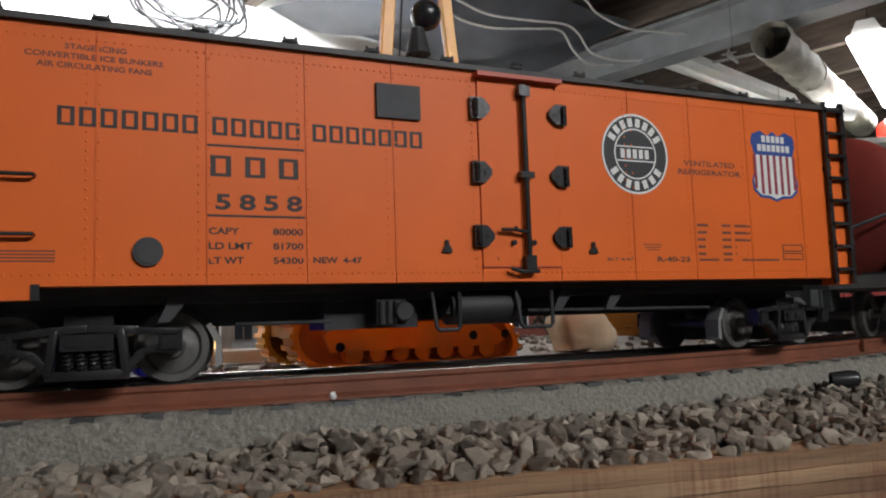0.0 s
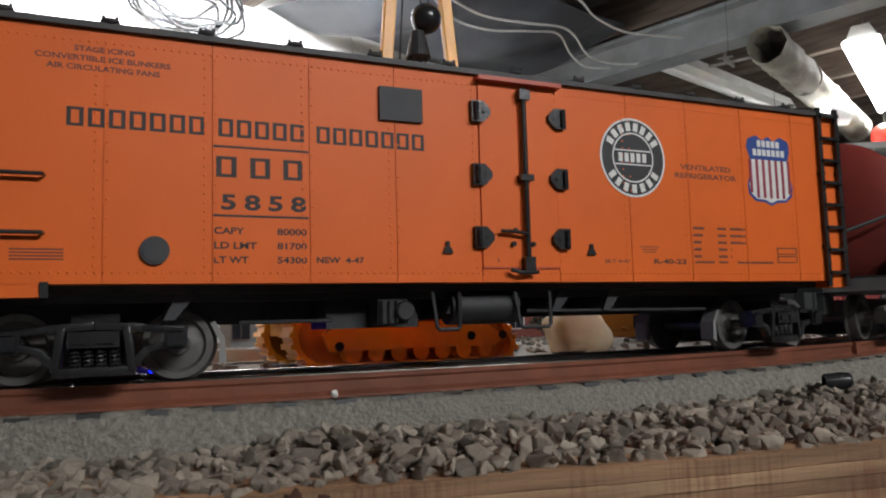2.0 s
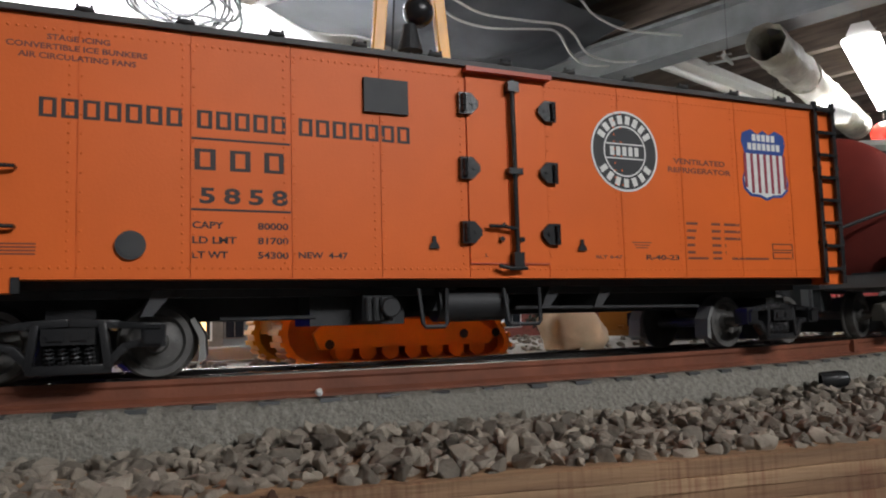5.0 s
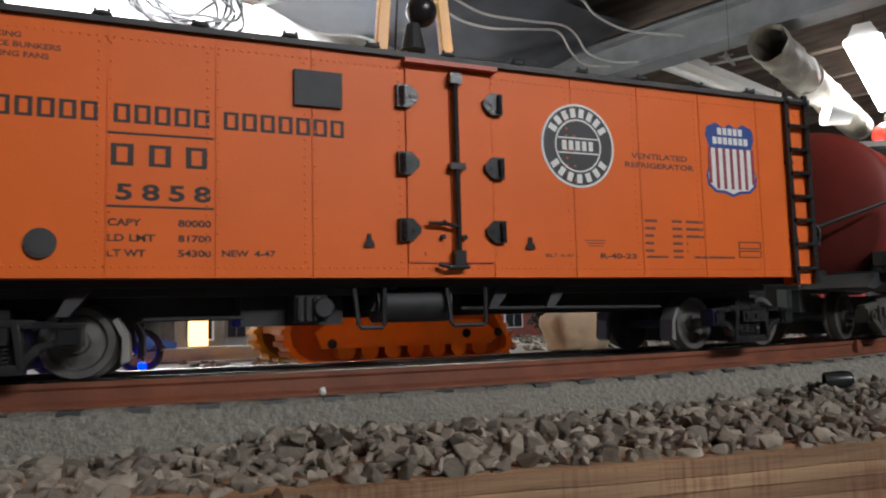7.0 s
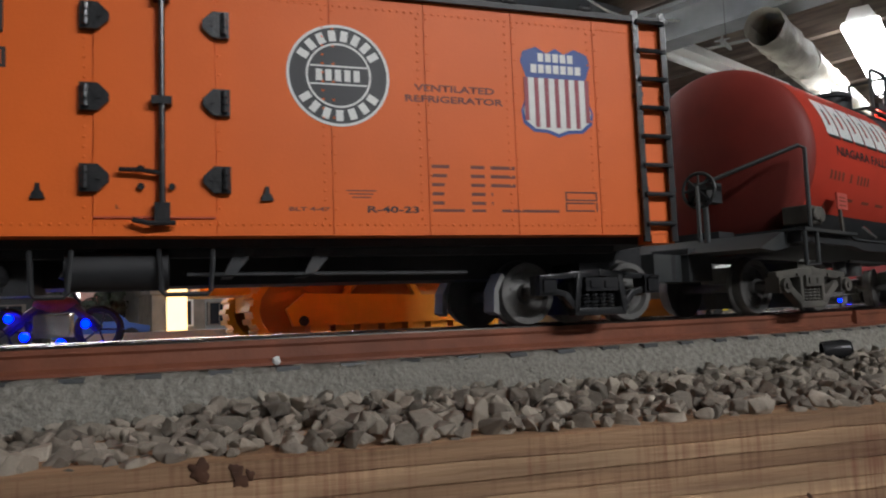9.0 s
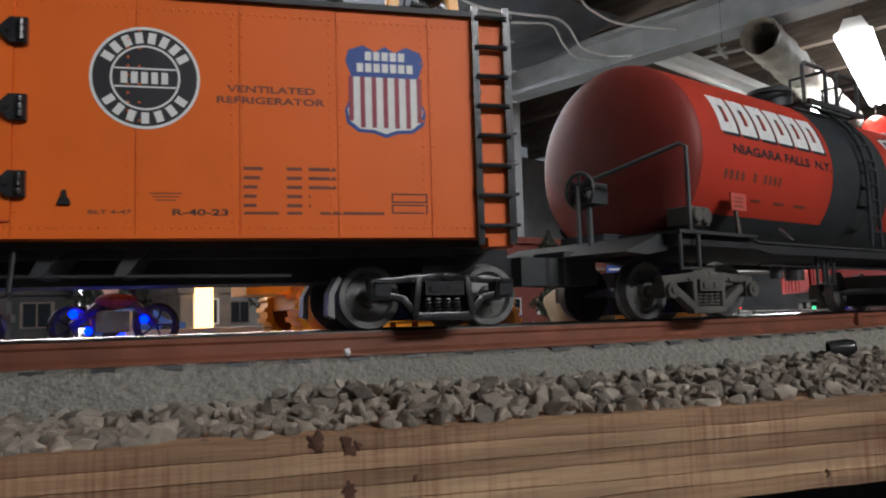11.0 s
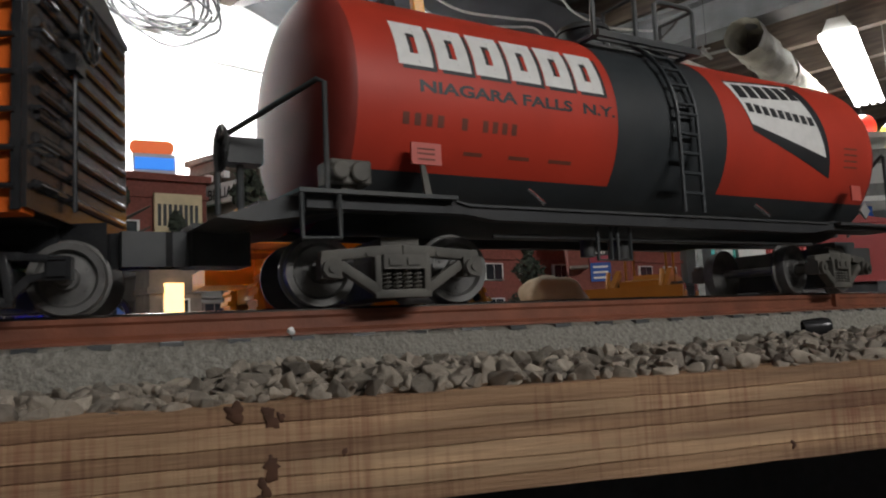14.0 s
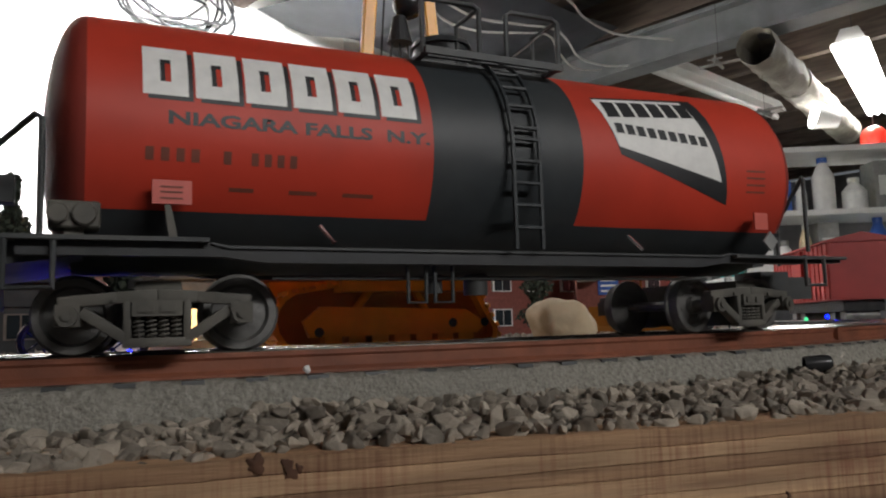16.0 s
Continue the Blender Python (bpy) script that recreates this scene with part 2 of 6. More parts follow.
def flowing(pts, n):
    """A smooth line through the points, n steps from each to the next."""
    p = [Vector(q) for q in pts]
    p = [2 * p[0] - p[1]] + p + [2 * p[-1] - p[-2]]
    out = []
    for a, b, c, d in zip(p, p[1:], p[2:], p[3:]):
        for k in range(n):
            t = k / n
            out.append(0.5 * (2 * b + (c - a) * t + (2 * a - 5 * b + 4 * c - d) * t * t + (3 * b - a - 3 * c + d) * t ** 3))
    return out + [p[-2]]


def prism(bm, outline, y0, y1):
    """A flat outline in x, z, drawn through from y0 (near) to y1."""
    a = [bm.verts.new((x, y0, z)) for x, z in outline]
    b = [bm.verts.new((x, y1, z)) for x, z in outline]
    n = len(outline)
    bm.faces.new(a)
    bm.faces.new(b[::-1])
    for i in range(n):
        j = (i + 1) % n
        bm.faces.new((a[j], a[i], b[i], b[j]))
    return a + b


def bevel(bm, w, seg=2, angle=30):
    es = [e for e in bm.edges if len(e.link_faces) == 2 and e.calc_face_angle(0) > radians(angle)]
    bmesh.ops.bevel(bm, geom=es, offset=w, segments=seg, profile=0.6, affect="EDGES", clamp_overlap=True)


def mesh_of(name, bm, material, smooth=False):
    bmesh.ops.recalc_face_normals(bm, faces=bm.faces)
    me = bpy.data.meshes.new(name)
    bm.to_mesh(me)
    bm.free()
    for mt in (material if isinstance(material, (list, tuple)) else [material]):
        me.materials.append(mt)
    if smooth:
        for p in me.polygons:
            p.use_smooth = True
        me.set_sharp_from_angle(angle=radians(35))
    return me


def part(name, bm, material, parent=None, label="", smooth=False, m=None):
    ob = new(name, mesh_of(name, bm, material, smooth))
    if m is not None:
        ob.matrix_basis = m
    ob.parent = parent
    if label:
        tagged(ob, label)
    return ob


def bx(*a):
    bm = bmesh.new()
    box(bm, *a)
    return bm


def bbx(w, *a):
    bm = bx(*a)
    bevel(bm, w)
    return bm


def rounded(bm, x0, x1, z0, z1, r, y0, y1, seg=4):
    pts = []
    for cx, cz, a0 in ((x1 - r, z0 + r, -90), (x1 - r, z1 - r, 0), (x0 + r, z1 - r, 90), (x0 + r, z0 + r, 180)):
        for k in range(seg + 1):
            a = radians(a0 + 90 * k / seg)
            pts.append((cx + r * math.cos(a), cz + r * math.sin(a)))
    return prism(bm, pts, y0, y1)


def lettering(name, words, x0, x1, z0, z1, material, parent, y=-0.0001, bold=0.026, bend=None, label="", apart=1.0):
    """Words in the built-in font, stretched into the given box on the near side."""
    cu = bpy.data.curves.new(name, "FONT")
    cu.body, cu.offset, cu.extrude, cu.resolution_u, cu.space_character = words, bold, 0.0, 3, apart
    tmp = bpy.data.objects.new(name, cu)
    scene.collection.objects.link(tmp)
    bpy.context.view_layer.update()
    me = bpy.data.meshes.new_from_object(tmp.evaluated_get(bpy.context.evaluated_depsgraph_get()))
    bpy.data.objects.remove(tmp)
    co = np.array([v.co[:] for v in me.vertices])
    lo, hi = co.min(0), co.max(0)
    for v in me.vertices:
        u = x0 + (v.co.x - lo[0]) / (hi[0] - lo[0]) * (x1 - x0)
        w = z0 + (v.co.y - lo[1]) / (hi[1] - lo[1]) * (z1 - z0)
        v.co = bend(u, w) if bend else (u, y, w)
    me.materials.clear()
    me.materials.append(material)
    ob = new(name, me)
    ob.parent = parent
    if label:
        tagged(ob, label)
    return ob


def thing(name, label, category, m=None, group=""):
    ob = new(name)
    ob.empty_display_size = 0.02
    if m is not None:
        ob.matrix_basis = m
    return tagged(ob, label, category, group)


def setting(name, bm, material, m=None, label="", smooth=False):
    ob = part(name, bm, material, None, label, smooth, m)
    return tagged(ob, kind="structure")


def ring_xy(a, r):
    """The place on the track's curve: a metres along it, r from its centre."""
    th = (a - CX) / RS
    return CX + r * math.sin(th), RS - r * math.cos(th)


def sweep(bm, profile, a0, a1, n):
    """Draws a profile of (radius, z) along the track's curve."""
    rows = []
    for i in range(n + 1):
        a = a0 + (a1 - a0) * i / n
        rows.append([bm.verts.new((*ring_xy(a, r), z)) for r, z in profile])
    k = len(profile)
    for i in range(n):
        for j in range(k):
            l = (j + 1) % k
            bm.faces.new((rows[i][j], rows[i][l], rows[i + 1][l], rows[i + 1][j]))
    bm.faces.new(rows[0])
    bm.faces.new(rows[-1][::-1])


# ---- the room ----
def build_room():
    # local x along the back wall, y beyond it; the room is on the side of negative y
    setting("wall_north", bx(-3.2, 1.30, 0, 0.15, -1.0, CEIL), WALLWHITE, ROOM, "white painted basement wall, brightly lit")
    # painted blocks of the wall, laid in running bond
    blocks = [bbx(0.004, 0.004, w - 0.004, -0.004, 0.004, 0.004, 0.196) for w in (0.40, 0.20)]
    blocks = [mesh_of("block", b, WALLWHITE) for b in blocks]
    wall = bpy.data.objects["wall_north"]
    for r in range(6, 11):
        for c in range(12):
            x = -3.2 + 0.4 * c + (0.2 if r % 2 else 0.0)
            if x + 0.4 > 1.30:
                continue
            b = new("block", blocks[0])
            b.parent, b.matrix_basis = wall, pose(x, 0, -1.0 + 0.2 * r)
    setting("wall_niche", bx(1.30, 1.40, 0, 1.2, -1.0, CEIL), DARKWALL, ROOM)
    setting("wall_far", bx(1.30, 5.2, 1.2, 1.35, -1.0, CEIL), DARKWALL, ROOM, "dim basement wall beyond the layout")
    setting("wall_east", bx(5.2, 5.35, -5.0, 1.35, -1.0, CEIL), DARKWALL, ROOM)
    setting("wall_west", bx(-3.35, -3.2, -5.0, 0.15, -1.0, CEIL), DARKWALL, ROOM)
    setting("wall_south", bx(-3.35, 5.35, -5.15, -5.0, -1.0, CEIL), DARKWALL, ROOM)
    setting("floor", bx(-3.4, 5.4, -5.2, 1.4, -1.05, -1.0), FLOORMAT, ROOM, "dark concrete basement floor")
    setting("ceiling", bx(-3.4, 5.4, -5.2, 1.4, CEIL + 0.14, CEIL + 0.2), CEILDARK, ROOM, "dark boards between the ceiling joists")
    for i, x in enumerate([-3.0 + 0.42 * k for k in range(20)]):
        jo = setting("joist", bbx(0.004, x, x + 0.045, -5.0, (0 if x < 1.27 else 1.2), CEIL - 0.01, CEIL + 0.139), JOIST, ROOM, "old brown ceiling joist")
    # steel beam across, with flanges
    bm = bmesh.new()
    box(bm, 1.17, 1.28, -4.9, -0.003, CEIL - 0.05, CEIL - 0.035)
    box(bm, 1.17, 1.28, -4.9, -0.003, CEIL - 0.17, CEIL - 0.155)
    box(bm, 1.215, 1.235, -4.9, -0.003, CEIL - 0.155, CEIL - 0.05)
    setting("steel_beam", bm, BEAMGREY, ROOM, "grey painted steel beam under the ceiling")
    # door-like moulding on the white wall
    bm = bmesh.new()
    for a in ((-0.15, -0.12, 0.90, 1.1), (0.10, 0.13, 0.90, 1.1), (-0.12, 0.10, 0.90, 0.93), (-0.07, -0.05, 0.95, 1.1), (0.02, 0.04, 0.95, 1.1)):
        box(bm, a[0], a[1], -0.025, -0.002, a[2], a[3])
    bevel(bm, 0.004)
    setting("trim", bm, WALLWHITE, ROOM, "white moulded panel trim on the wall")


def build_fixture(name, label, m, lit):
    t = thing(name, label, "ceiling light", m)
    bm = bmesh.new()
    prism(bm, [(-0.056, -0.034), (0.056, -0.034), (0.03, 0.02), (-0.03, 0.02)], -0.585, 0.585)
    bevel(bm, 0.004)
    part("housing", bm, FIXWHITE, t)
    for x in (-0.052, -0.018, 0.018, 0.052) if lit else (0.0,):
        bm = bmesh.new()
        rod(bm, (x, -0.6, -0.05), (x, 0.6, -0.05), 0.014, 12)
        part("tube", bm, TUBE if lit else FIXWHITE, t, "", True)
        for s in (-1, 1):
            part("socket", bx(x - 0.012, x + 0.012, s * 0.575 - 0.008, s * 0.575 + 0.008, -0.064, -0.029), FIXWHITE, t)
    for s in (-0.5, 0.5):
        bm = bmesh.new()
        rod(bm, (0, s, 0.018), (0, s, 0.2), 0.0025, 6)
        part("hanger", bm, CHROME, t)
    return t


def build_ceiling_things():
    build_fixture("shop_light", "lit four-tube fluorescent shop light under the joists", pose(2.99, 1.89, 1.075, 0, 0, -60), True)
    build_fixture("shop_light", "unlit white fluorescent batten under the joists", pose(2.37, 2.16, 1.035, 0, 0, 18 - 90), False)
    build_fixture("shop_light", "lit shop light close to the white wall", ROOM @ pose(-0.48, -0.55, 1.10, 0, 0, 90), True)
    # housing for the added front fill, out of view
    build_fixture("shop_light", "unseen shop light added behind the camera as fill", pose(0.60, -1.80, 1.11, 0, 0, 103), True)
    # wrapped duct
    t = thing("duct", "dusty grey sheet metal duct with peeling wrap", "duct", pose(2.50, 1.805, 0.888, 0, 0, 27))
    for k in range(3):
        bm = bmesh.new()
        n0 = 14
        tube = [[bm.verts.new((-0.75 + 0.5 * k + 0.495 * i / n0, 0.062 * (1 + 0.16 * noise.noise((i * 0.5 + 9 * k, a * 0.7, 1))) * math.cos(a * math.tau / 24), 0.062 * (1 + 0.16 * noise.noise((i * 0.5 + 9 * k, a * 0.7, 1))) * math.sin(a * math.tau / 24))) for a in range(24)] for i in range(n0 + 1)]
        for i in range(n0):
            for a in range(24):
                bm.faces.new((tube[i][a], tube[i + 1][a], tube[i + 1][(a + 1) % 24], tube[i][(a + 1) % 24]))
        bm.faces.new(tube[-1][::-1])
        part("duct_section", bm, DUCTGREY, t, "", True)
        bm = bmesh.new()
        rod(bm, (-0.265 + 0.5 * k, 0, 0), (-0.245 + 0.5 * k, 0, 0), 0.066, 24)
        part("collar", bm, DUCTGREY, t, "", True)
    t = thing("spot_lamp", "small round white lamp shining under the duct", "lamp", pose(2.48, 1.72, 0.775, 75, 0, -122))
    bm = bmesh.new()
    bmesh.ops.create_cone(bm, cap_ends=True, segments=24, radius1=0.03, radius2=0.055, depth=0.09)
    part("shade", bm, FIXWHITE, t, "", True)
    bm = bmesh.new()
    bmesh.ops.create_cone(bm, cap_ends=True, segments=24, radius1=0.05, radius2=0.05, depth=0.006, matrix=pose(0, 0, 0.048))
    part("bulb_face", bm, TUBE, t)
    # black sheeting hanging in folds beside the white wall
    bm = bmesh.new()
    nx, ny = 36, 10
    g = [[bm.verts.new((0.02 + 1.1 * i / nx, -0.75 + 0.72 * j / ny, CEIL - 0.014 - 0.035 * math.sin(2.2 * i / nx * math.pi) ** 2 - 0.06 * math.sin(math.pi * j / ny) - 0.012 * math.sin(i * 0.45 + j * 0.6))) for j in range(ny + 1)] for i in range(nx + 1)]
    for i in range(nx):
        for j in range(ny):
            bm.faces.new((g[i][j], g[i + 1][j], g[i + 1][j + 1], g[i][j + 1]))
    bmesh.ops.solidify(bm, geom=bm.faces[:], thickness=0.003)
    tagged(part("plastic_sheet", bm, BLACKSHEET, None, "", True, ROOM), "black plastic sheeting sagging below the joists", "plastic sheet")
    # pale cables along the joists
    for dz, a in ((0.0, 0.0), (-0.03, 0.12), (0.02, 0.25)):
        bm = bmesh.new()
        pts = [(0.25 + 0.14 * k, -0.62 - a + 0.05 * math.sin(k * 1.3 + a * 9), CEIL - 0.10 + dz - 0.035 * abs(math.sin(k * 0.8 + a))) for k in range(9)]
        pipe(bm, flowing(pts, 7), 0.0042, 8)
        tagged(part("ceiling_cable", bm, CABLEWHITE, None, "", True, ROOM), "pale cable slung between the joists", "cable", "ceiling cables")
    # coil of cable on the white wall
    rnd = random.Random(4)
    coil = thing("cable_coil", "black cable coiled on a hook on the wall", "cable", ROOM @ pose(-0.28, 0, 1.055))
    for k in range(7):
        bm = bmesh.new()
        rx, rz, ox, oz = 0.17 + rnd.uniform(-0.05, 0.03), 0.10 + rnd.uniform(-0.03, 0.03), rnd.uniform(-0.04, 0.04), rnd.uniform(-0.03, 0.03)
        pts = [(ox + rx * math.cos(a * math.tau / 26), -0.02 - 0.006 * k, oz + rz * math.sin(a * math.tau / 26) + 0.012 * math.sin(a + k)) for a in range(27)]
        pipe(bm, pts, 0.0048, 6)
        part("loop", bm, CABLEBLACK, coil, "", True)
    bm = bmesh.new()
    pipe(bm, [(0, 0.0, 0.05), (0, -0.055, 0.05), (0, -0.065, 0.065)], 0.005, 6)
    part("hook", bm, CHROME, coil, "", True)
    # small model aeroplanes hung on threads
    def plane_at(x, y, z, r):
        t = thing("model_aeroplane", "small dark model aeroplane hung on a thread", "toy aeroplane", pose(x, y, z, 0, 0, r), "hanging aeroplanes")
        bm = bmesh.new()
        rod(bm, (-0.05, 0, 0), (0.05, 0, 0), 0.008, 8, 0.005)
        part("fuselage", bm, GREYPLASTIC, t, "", True)
        part("wing", bx(0.0, 0.022, -0.065, 0.065, 0.002, 0.005), GREYPLASTIC, t)
        part("tailplane", bx(-0.05, -0.038, -0.022, 0.022, 0.002, 0.004), GREYPLASTIC, t)
        part("fin", bx(-0.05, -0.036, -0.001, 0.001, 0.003, 0.018), GREYPLASTIC, t)
        bm = bmesh.new()
        rod(bm, (0, 0, 0.004), (0, 0, CEIL + 0.142 - z), 0.0007, 4)
        part("thread", bm, CABLEBLACK, t)
    plane_at(1.65, 1.45, 0.80, 30)
    plane_at(1.95, 1.55, 0.70, 200)
    plane_at(2.05, 1.60, 0.88, 110)


# ---- the layout: board, ground, roadbed, rails ----
def build_layout():
    # top of the table, ground behind the track
    t = thing("layout_table", "plywood layout table on timber legs", "table")
    bm = bmesh.new()
    prism_pts = [(-1.6, -0.045), (2.6, -0.045), (2.6, -0.068), (-1.6, -0.068)]
    prism(bm, prism_pts, 0.0, 1.95)
    part("tabletop", bm, WOOD, t)
    for x in (-1.2, 1.35, 2.4):
        for y in (0.15, 1.75):
            part("leg", bbx(0.003, x - 0.045, x + 0.045, y - 0.045, y + 0.045, -1.0, -0.068), WOOD, t)
    # black sheet added in place of the deep shade under the table
    part("dark_backing", bx(-1.6, 2.6, 0.45, 0.465, -1.0, -0.068), BLACKMATT, t, "added dark panel standing for the darkness under the table")
    # front edge: sawn plywood, ply over ply with dark glue lines
    pl = thing("edge_board", "rough-sawn plywood edge with dark knot holes and rust-red stains", "board", pose(-0.152, -0.0558, -0.0280, 0, 0, -9.4))
    bm = bmesh.new()
    box(bm, -1.1, 1.6, 0.0009, 0.088, -0.0282, -0.0006)
    part("glue_core", bm, GLUELINE, pl)
    levels = [0.0, -0.0050, -0.0098, -0.0146, -0.0192, -0.0240, -0.0286]
    for k in range(6):
        bm = bmesh.new()
        n, rows = 300, []
        for i in range(n + 1):
            x = -1.1 + 2.7 * i / n
            w0 = 0.0013 * noise.noise((x * 9, k * 3.1, 0)) + 0.0003 * noise.noise((x * 45, k * 3.1, 5)) if k else 0.0004 * noise.noise((x * 70, 0, 2))
            w1 = 0.0013 * noise.noise((x * 9, k * 3.1 + 3.1, 0)) + 0.0003 * noise.noise((x * 45, k * 3.1 + 3.1, 5))
            f = 0.0004 * noise.noise((x * 30, k * 7.7, 9)) + 0.0002 * noise.noise((x * 160, k * 7.7, 4)) - 0.0001 * (k % 2)
            za, zb = levels[k] + w0 - 0.00008, levels[k + 1] + w1 + 0.00008
            rows.append([bm.verts.new(v) for v in ((x, f + 0.0003, za), (x, f, za - 0.0002), (x, f, zb + 0.0002), (x, f + 0.0002, zb), (x, 0.089, zb), (x, 0.089, za))])
        for a, b in zip(rows[:-1], rows[1:]):
            for m_ in range(6):
                l_ = (m_ + 1) % 6
                bm.faces.new((a[m_], b[m_], b[l_], a[l_]))
        bm.faces.new(rows[0])
        bm.faces.new(rows[-1][::-1])
        part("ply", bm, (PLYDARK, PLYPALE, PLYDARK, PLYPALE, PLYPALE, PLYDARK)[k], pl, ("grey-brown weathered top ply", "", "", "", "", "")[k], True)
    rnd = random.Random(31)
    for kx, kz, r in ((0.0495, -0.0015, 0.0022), (0.0590, -0.0042, 0.0027), (0.0615, -0.0035, 0.0013), (0.0585, -0.0155, 0.0026), (0.0570, -0.0215, 0.0019), (0.0560, -0.0255, 0.0016), (0.2215, -0.0245, 0.0013), (0.078, -0.0135, 0.0012)):
        bm = bmesh.new()
        bmesh.ops.create_icosphere(bm, subdivisions=3, radius=1, matrix=Matrix.Diagonal((r * 0.85, 0.0006, r * 1.1, 1)))
        for v in bm.verts:
            f = 1 + 1.1 * noise.noise(Vector((v.co.x * 800, kx * 900, v.co.z * 800)))
            v.co.x, v.co.z = v.co.x * f, v.co.z * f
        part("knot", bm, KNOT, pl, "", True, pose(kx, 0.0001, kz, 0, rnd.uniform(-30, 30), 0))
    # ground, one uneven sheet behind and under the stones
    bm = bmesh.new()
    nx, ny = 150, 80
    g = []
    for i in range(nx + 1):
        col = []
        for j in range(ny + 1):
            x = -1.5 + 4.0 * i / nx
            yf = max(-0.0558 - 0.1655 * (x + 0.152) + 0.004, -0.35)
            y = yf + (1.9 - yf) * (j / ny) ** 1.6
            rr = math.hypot(x - CX, y - RS)
            z = -0.010 if rr < R_FAR - 0.01 else -0.0345
            z += 0.004 * noise.noise((x * 9, y * 9, 0)) + 0.002 * noise.noise((x * 40, y * 40, 3))
            col.append(bm.verts.new((x, y, z)))
        g.append(col)
    for i in range(nx):
        for j in range(ny):
            bm.faces.new((g[i][j], g[i + 1][j], g[i + 1][j + 1], g[i][j + 1]))
    setting("ground", bm, SOIL, None, "dusty stony layout ground", True)
    # roadbed with a rough, slightly sloping face
    bm = bmesh.new()
    sweep(bm, [(1.1135, -0.036), (1.1095, -0.024), (1.1055, -0.0125), (1.1015, -0.0108), (1.03, -0.0108), (1.02, -0.036)], -1.15, 1.5, 1150)
    bmesh.ops.subdivide_edges(bm, edges=[e for e in bm.edges if abs(e.verts[0].co.z - e.verts[1].co.z) > 0.004], cuts=4)
    for v in bm.verts:
        r = math.hypot(v.co.x - CX, v.co.y - RS)
        if r > 1.10:
            d = 0.0014 * noise.noise(v.co * 430) + 0.0020 * noise.noise(v.co * 60)
            rad = Vector((v.co.x - CX, v.co.y - RS, 0)).normalized()
            v.co += rad * d
            v.co.z += 0.0008 * noise.noise(v.co * 330)
    setting("roadbed", bm, CONCRETE, None, "rough pale grey mortar roadbed under the rails", True)
    # rails
    for r, lab in ((R_NEAR, "rust-brown near rail with a worn bright head"), (R_FAR, "dark glossy far rail with a worn bright head")):
        t = thing("rail", lab, "rail", None, "rails of the curve")
        bm = bmesh.new()
        sweep(bm, [(r + 0.0036, -0.0105), (r + 0.0036, -0.0094), (r + 0.0012, -0.0078), (r + 0.0012, -0.004), (r + 0.0020, -0.003), (r + 0.0020, -0.0011), (r - 0.0020, -0.0011), (r - 0.0020, -0.003), (r - 0.0012, -0.004), (r - 0.0012, -0.0078), (r - 0.0036, -0.0094), (r - 0.0036, -0.0105)], -1.15, 1.5, 260)
        part("rail_body", bm, RAILBROWN if r == R_NEAR else ENDBLACK, t, "", True)
        bm = bmesh.new()
        sweep(bm, [(r + 0.0021, -0.0011), (r + 0.0019, -0.0006), (r + 0.0012, -0.0002), (r, 0.0), (r - 0.0012, -0.0002), (r - 0.0019, -0.0006), (r - 0.0021, -0.0011)], -1.15, 1.5, 260)
        part("rail_head", bm, RAILTOP, t, "bright worn running surface", True)
        if r == R_NEAR:
            for a in (0.292, -0.72):
                bm = bmesh.new()
                sweep(bm, [(r + 0.0042, -0.0088), (r + 0.0042, -0.001), (r - 0.0024, -0.001), (r - 0.0024, -0.0088)], a - 0.003, a + 0.003, 3)
                part("joint_clip", bm, RAILBROWN, t)
    # tie ends that show as thin dark chips under the rail
    rnd = random.Random(8)
    ties = thing("tie_strip", "dark plastic tie ends peeping out under the rail", "railway ties")
    for k in range(52):
        a = -0.42 + k * 0.0235
        bm = bmesh.new()
        w = 0.0085 + rnd.uniform(-0.001, 0.001)
        sweep(bm, [(R_NEAR + 0.0096 + rnd.uniform(-0.0006, 0.0006), -0.0124), (R_NEAR + 0.0092, -0.0108), (R_FAR - 0.008, -0.0104), (R_FAR - 0.008, -0.0128)], a, a + w, 2)
        part("tie", bm, FRAMEGREY, ties)
    # the pale chip stuck to the rail
    bm = bmesh.new()
    bmesh.ops.create_icosphere(bm, subdivisions=2, radius=0.0016)
    for v in bm.verts:
        v.co *= 1 + 0.35 * noise.noise(v.co * 900)
    tagged(part("stone_chip", bm, WHITECARD, None, "", False, pose(-0.0652, 0.0212, -0.0088)), "pale chip of stone on the rail foot", "stone")
    # black cap lying on the stones
    cp = thing("black_cap", "small black plastic cap lying on its side on the stones", "canister", pose(0.2120, 0.0110, -0.0192, 0, 86, -35))
    bm = bmesh.new()
    outer = [(0.0045, -0.0066), (0.0048, 0.003), (0.0042, 0.0062)]
    for (r0, z0), (r1, z1) in zip(outer[:-1], outer[1:]):
        bmesh.ops.create_cone(bm, cap_ends=False, segments=24, radius1=r0, radius2=r1, depth=z1 - z0, matrix=pose(0, 0, (z0 + z1) / 2))
    bmesh.ops.create_cone(bm, cap_ends=True, segments=24, radius1=0.0042, radius2=0.0036, depth=0.001, matrix=pose(0, 0, 0.0066))
    bmesh.ops.remove_doubles(bm, verts=bm.verts, dist=0.00005)
    bmesh.ops.solidify(bm, geom=bm.faces[:], thickness=0.0007)
    part("cap_shell", bm, BLACKP, cp, "", True)


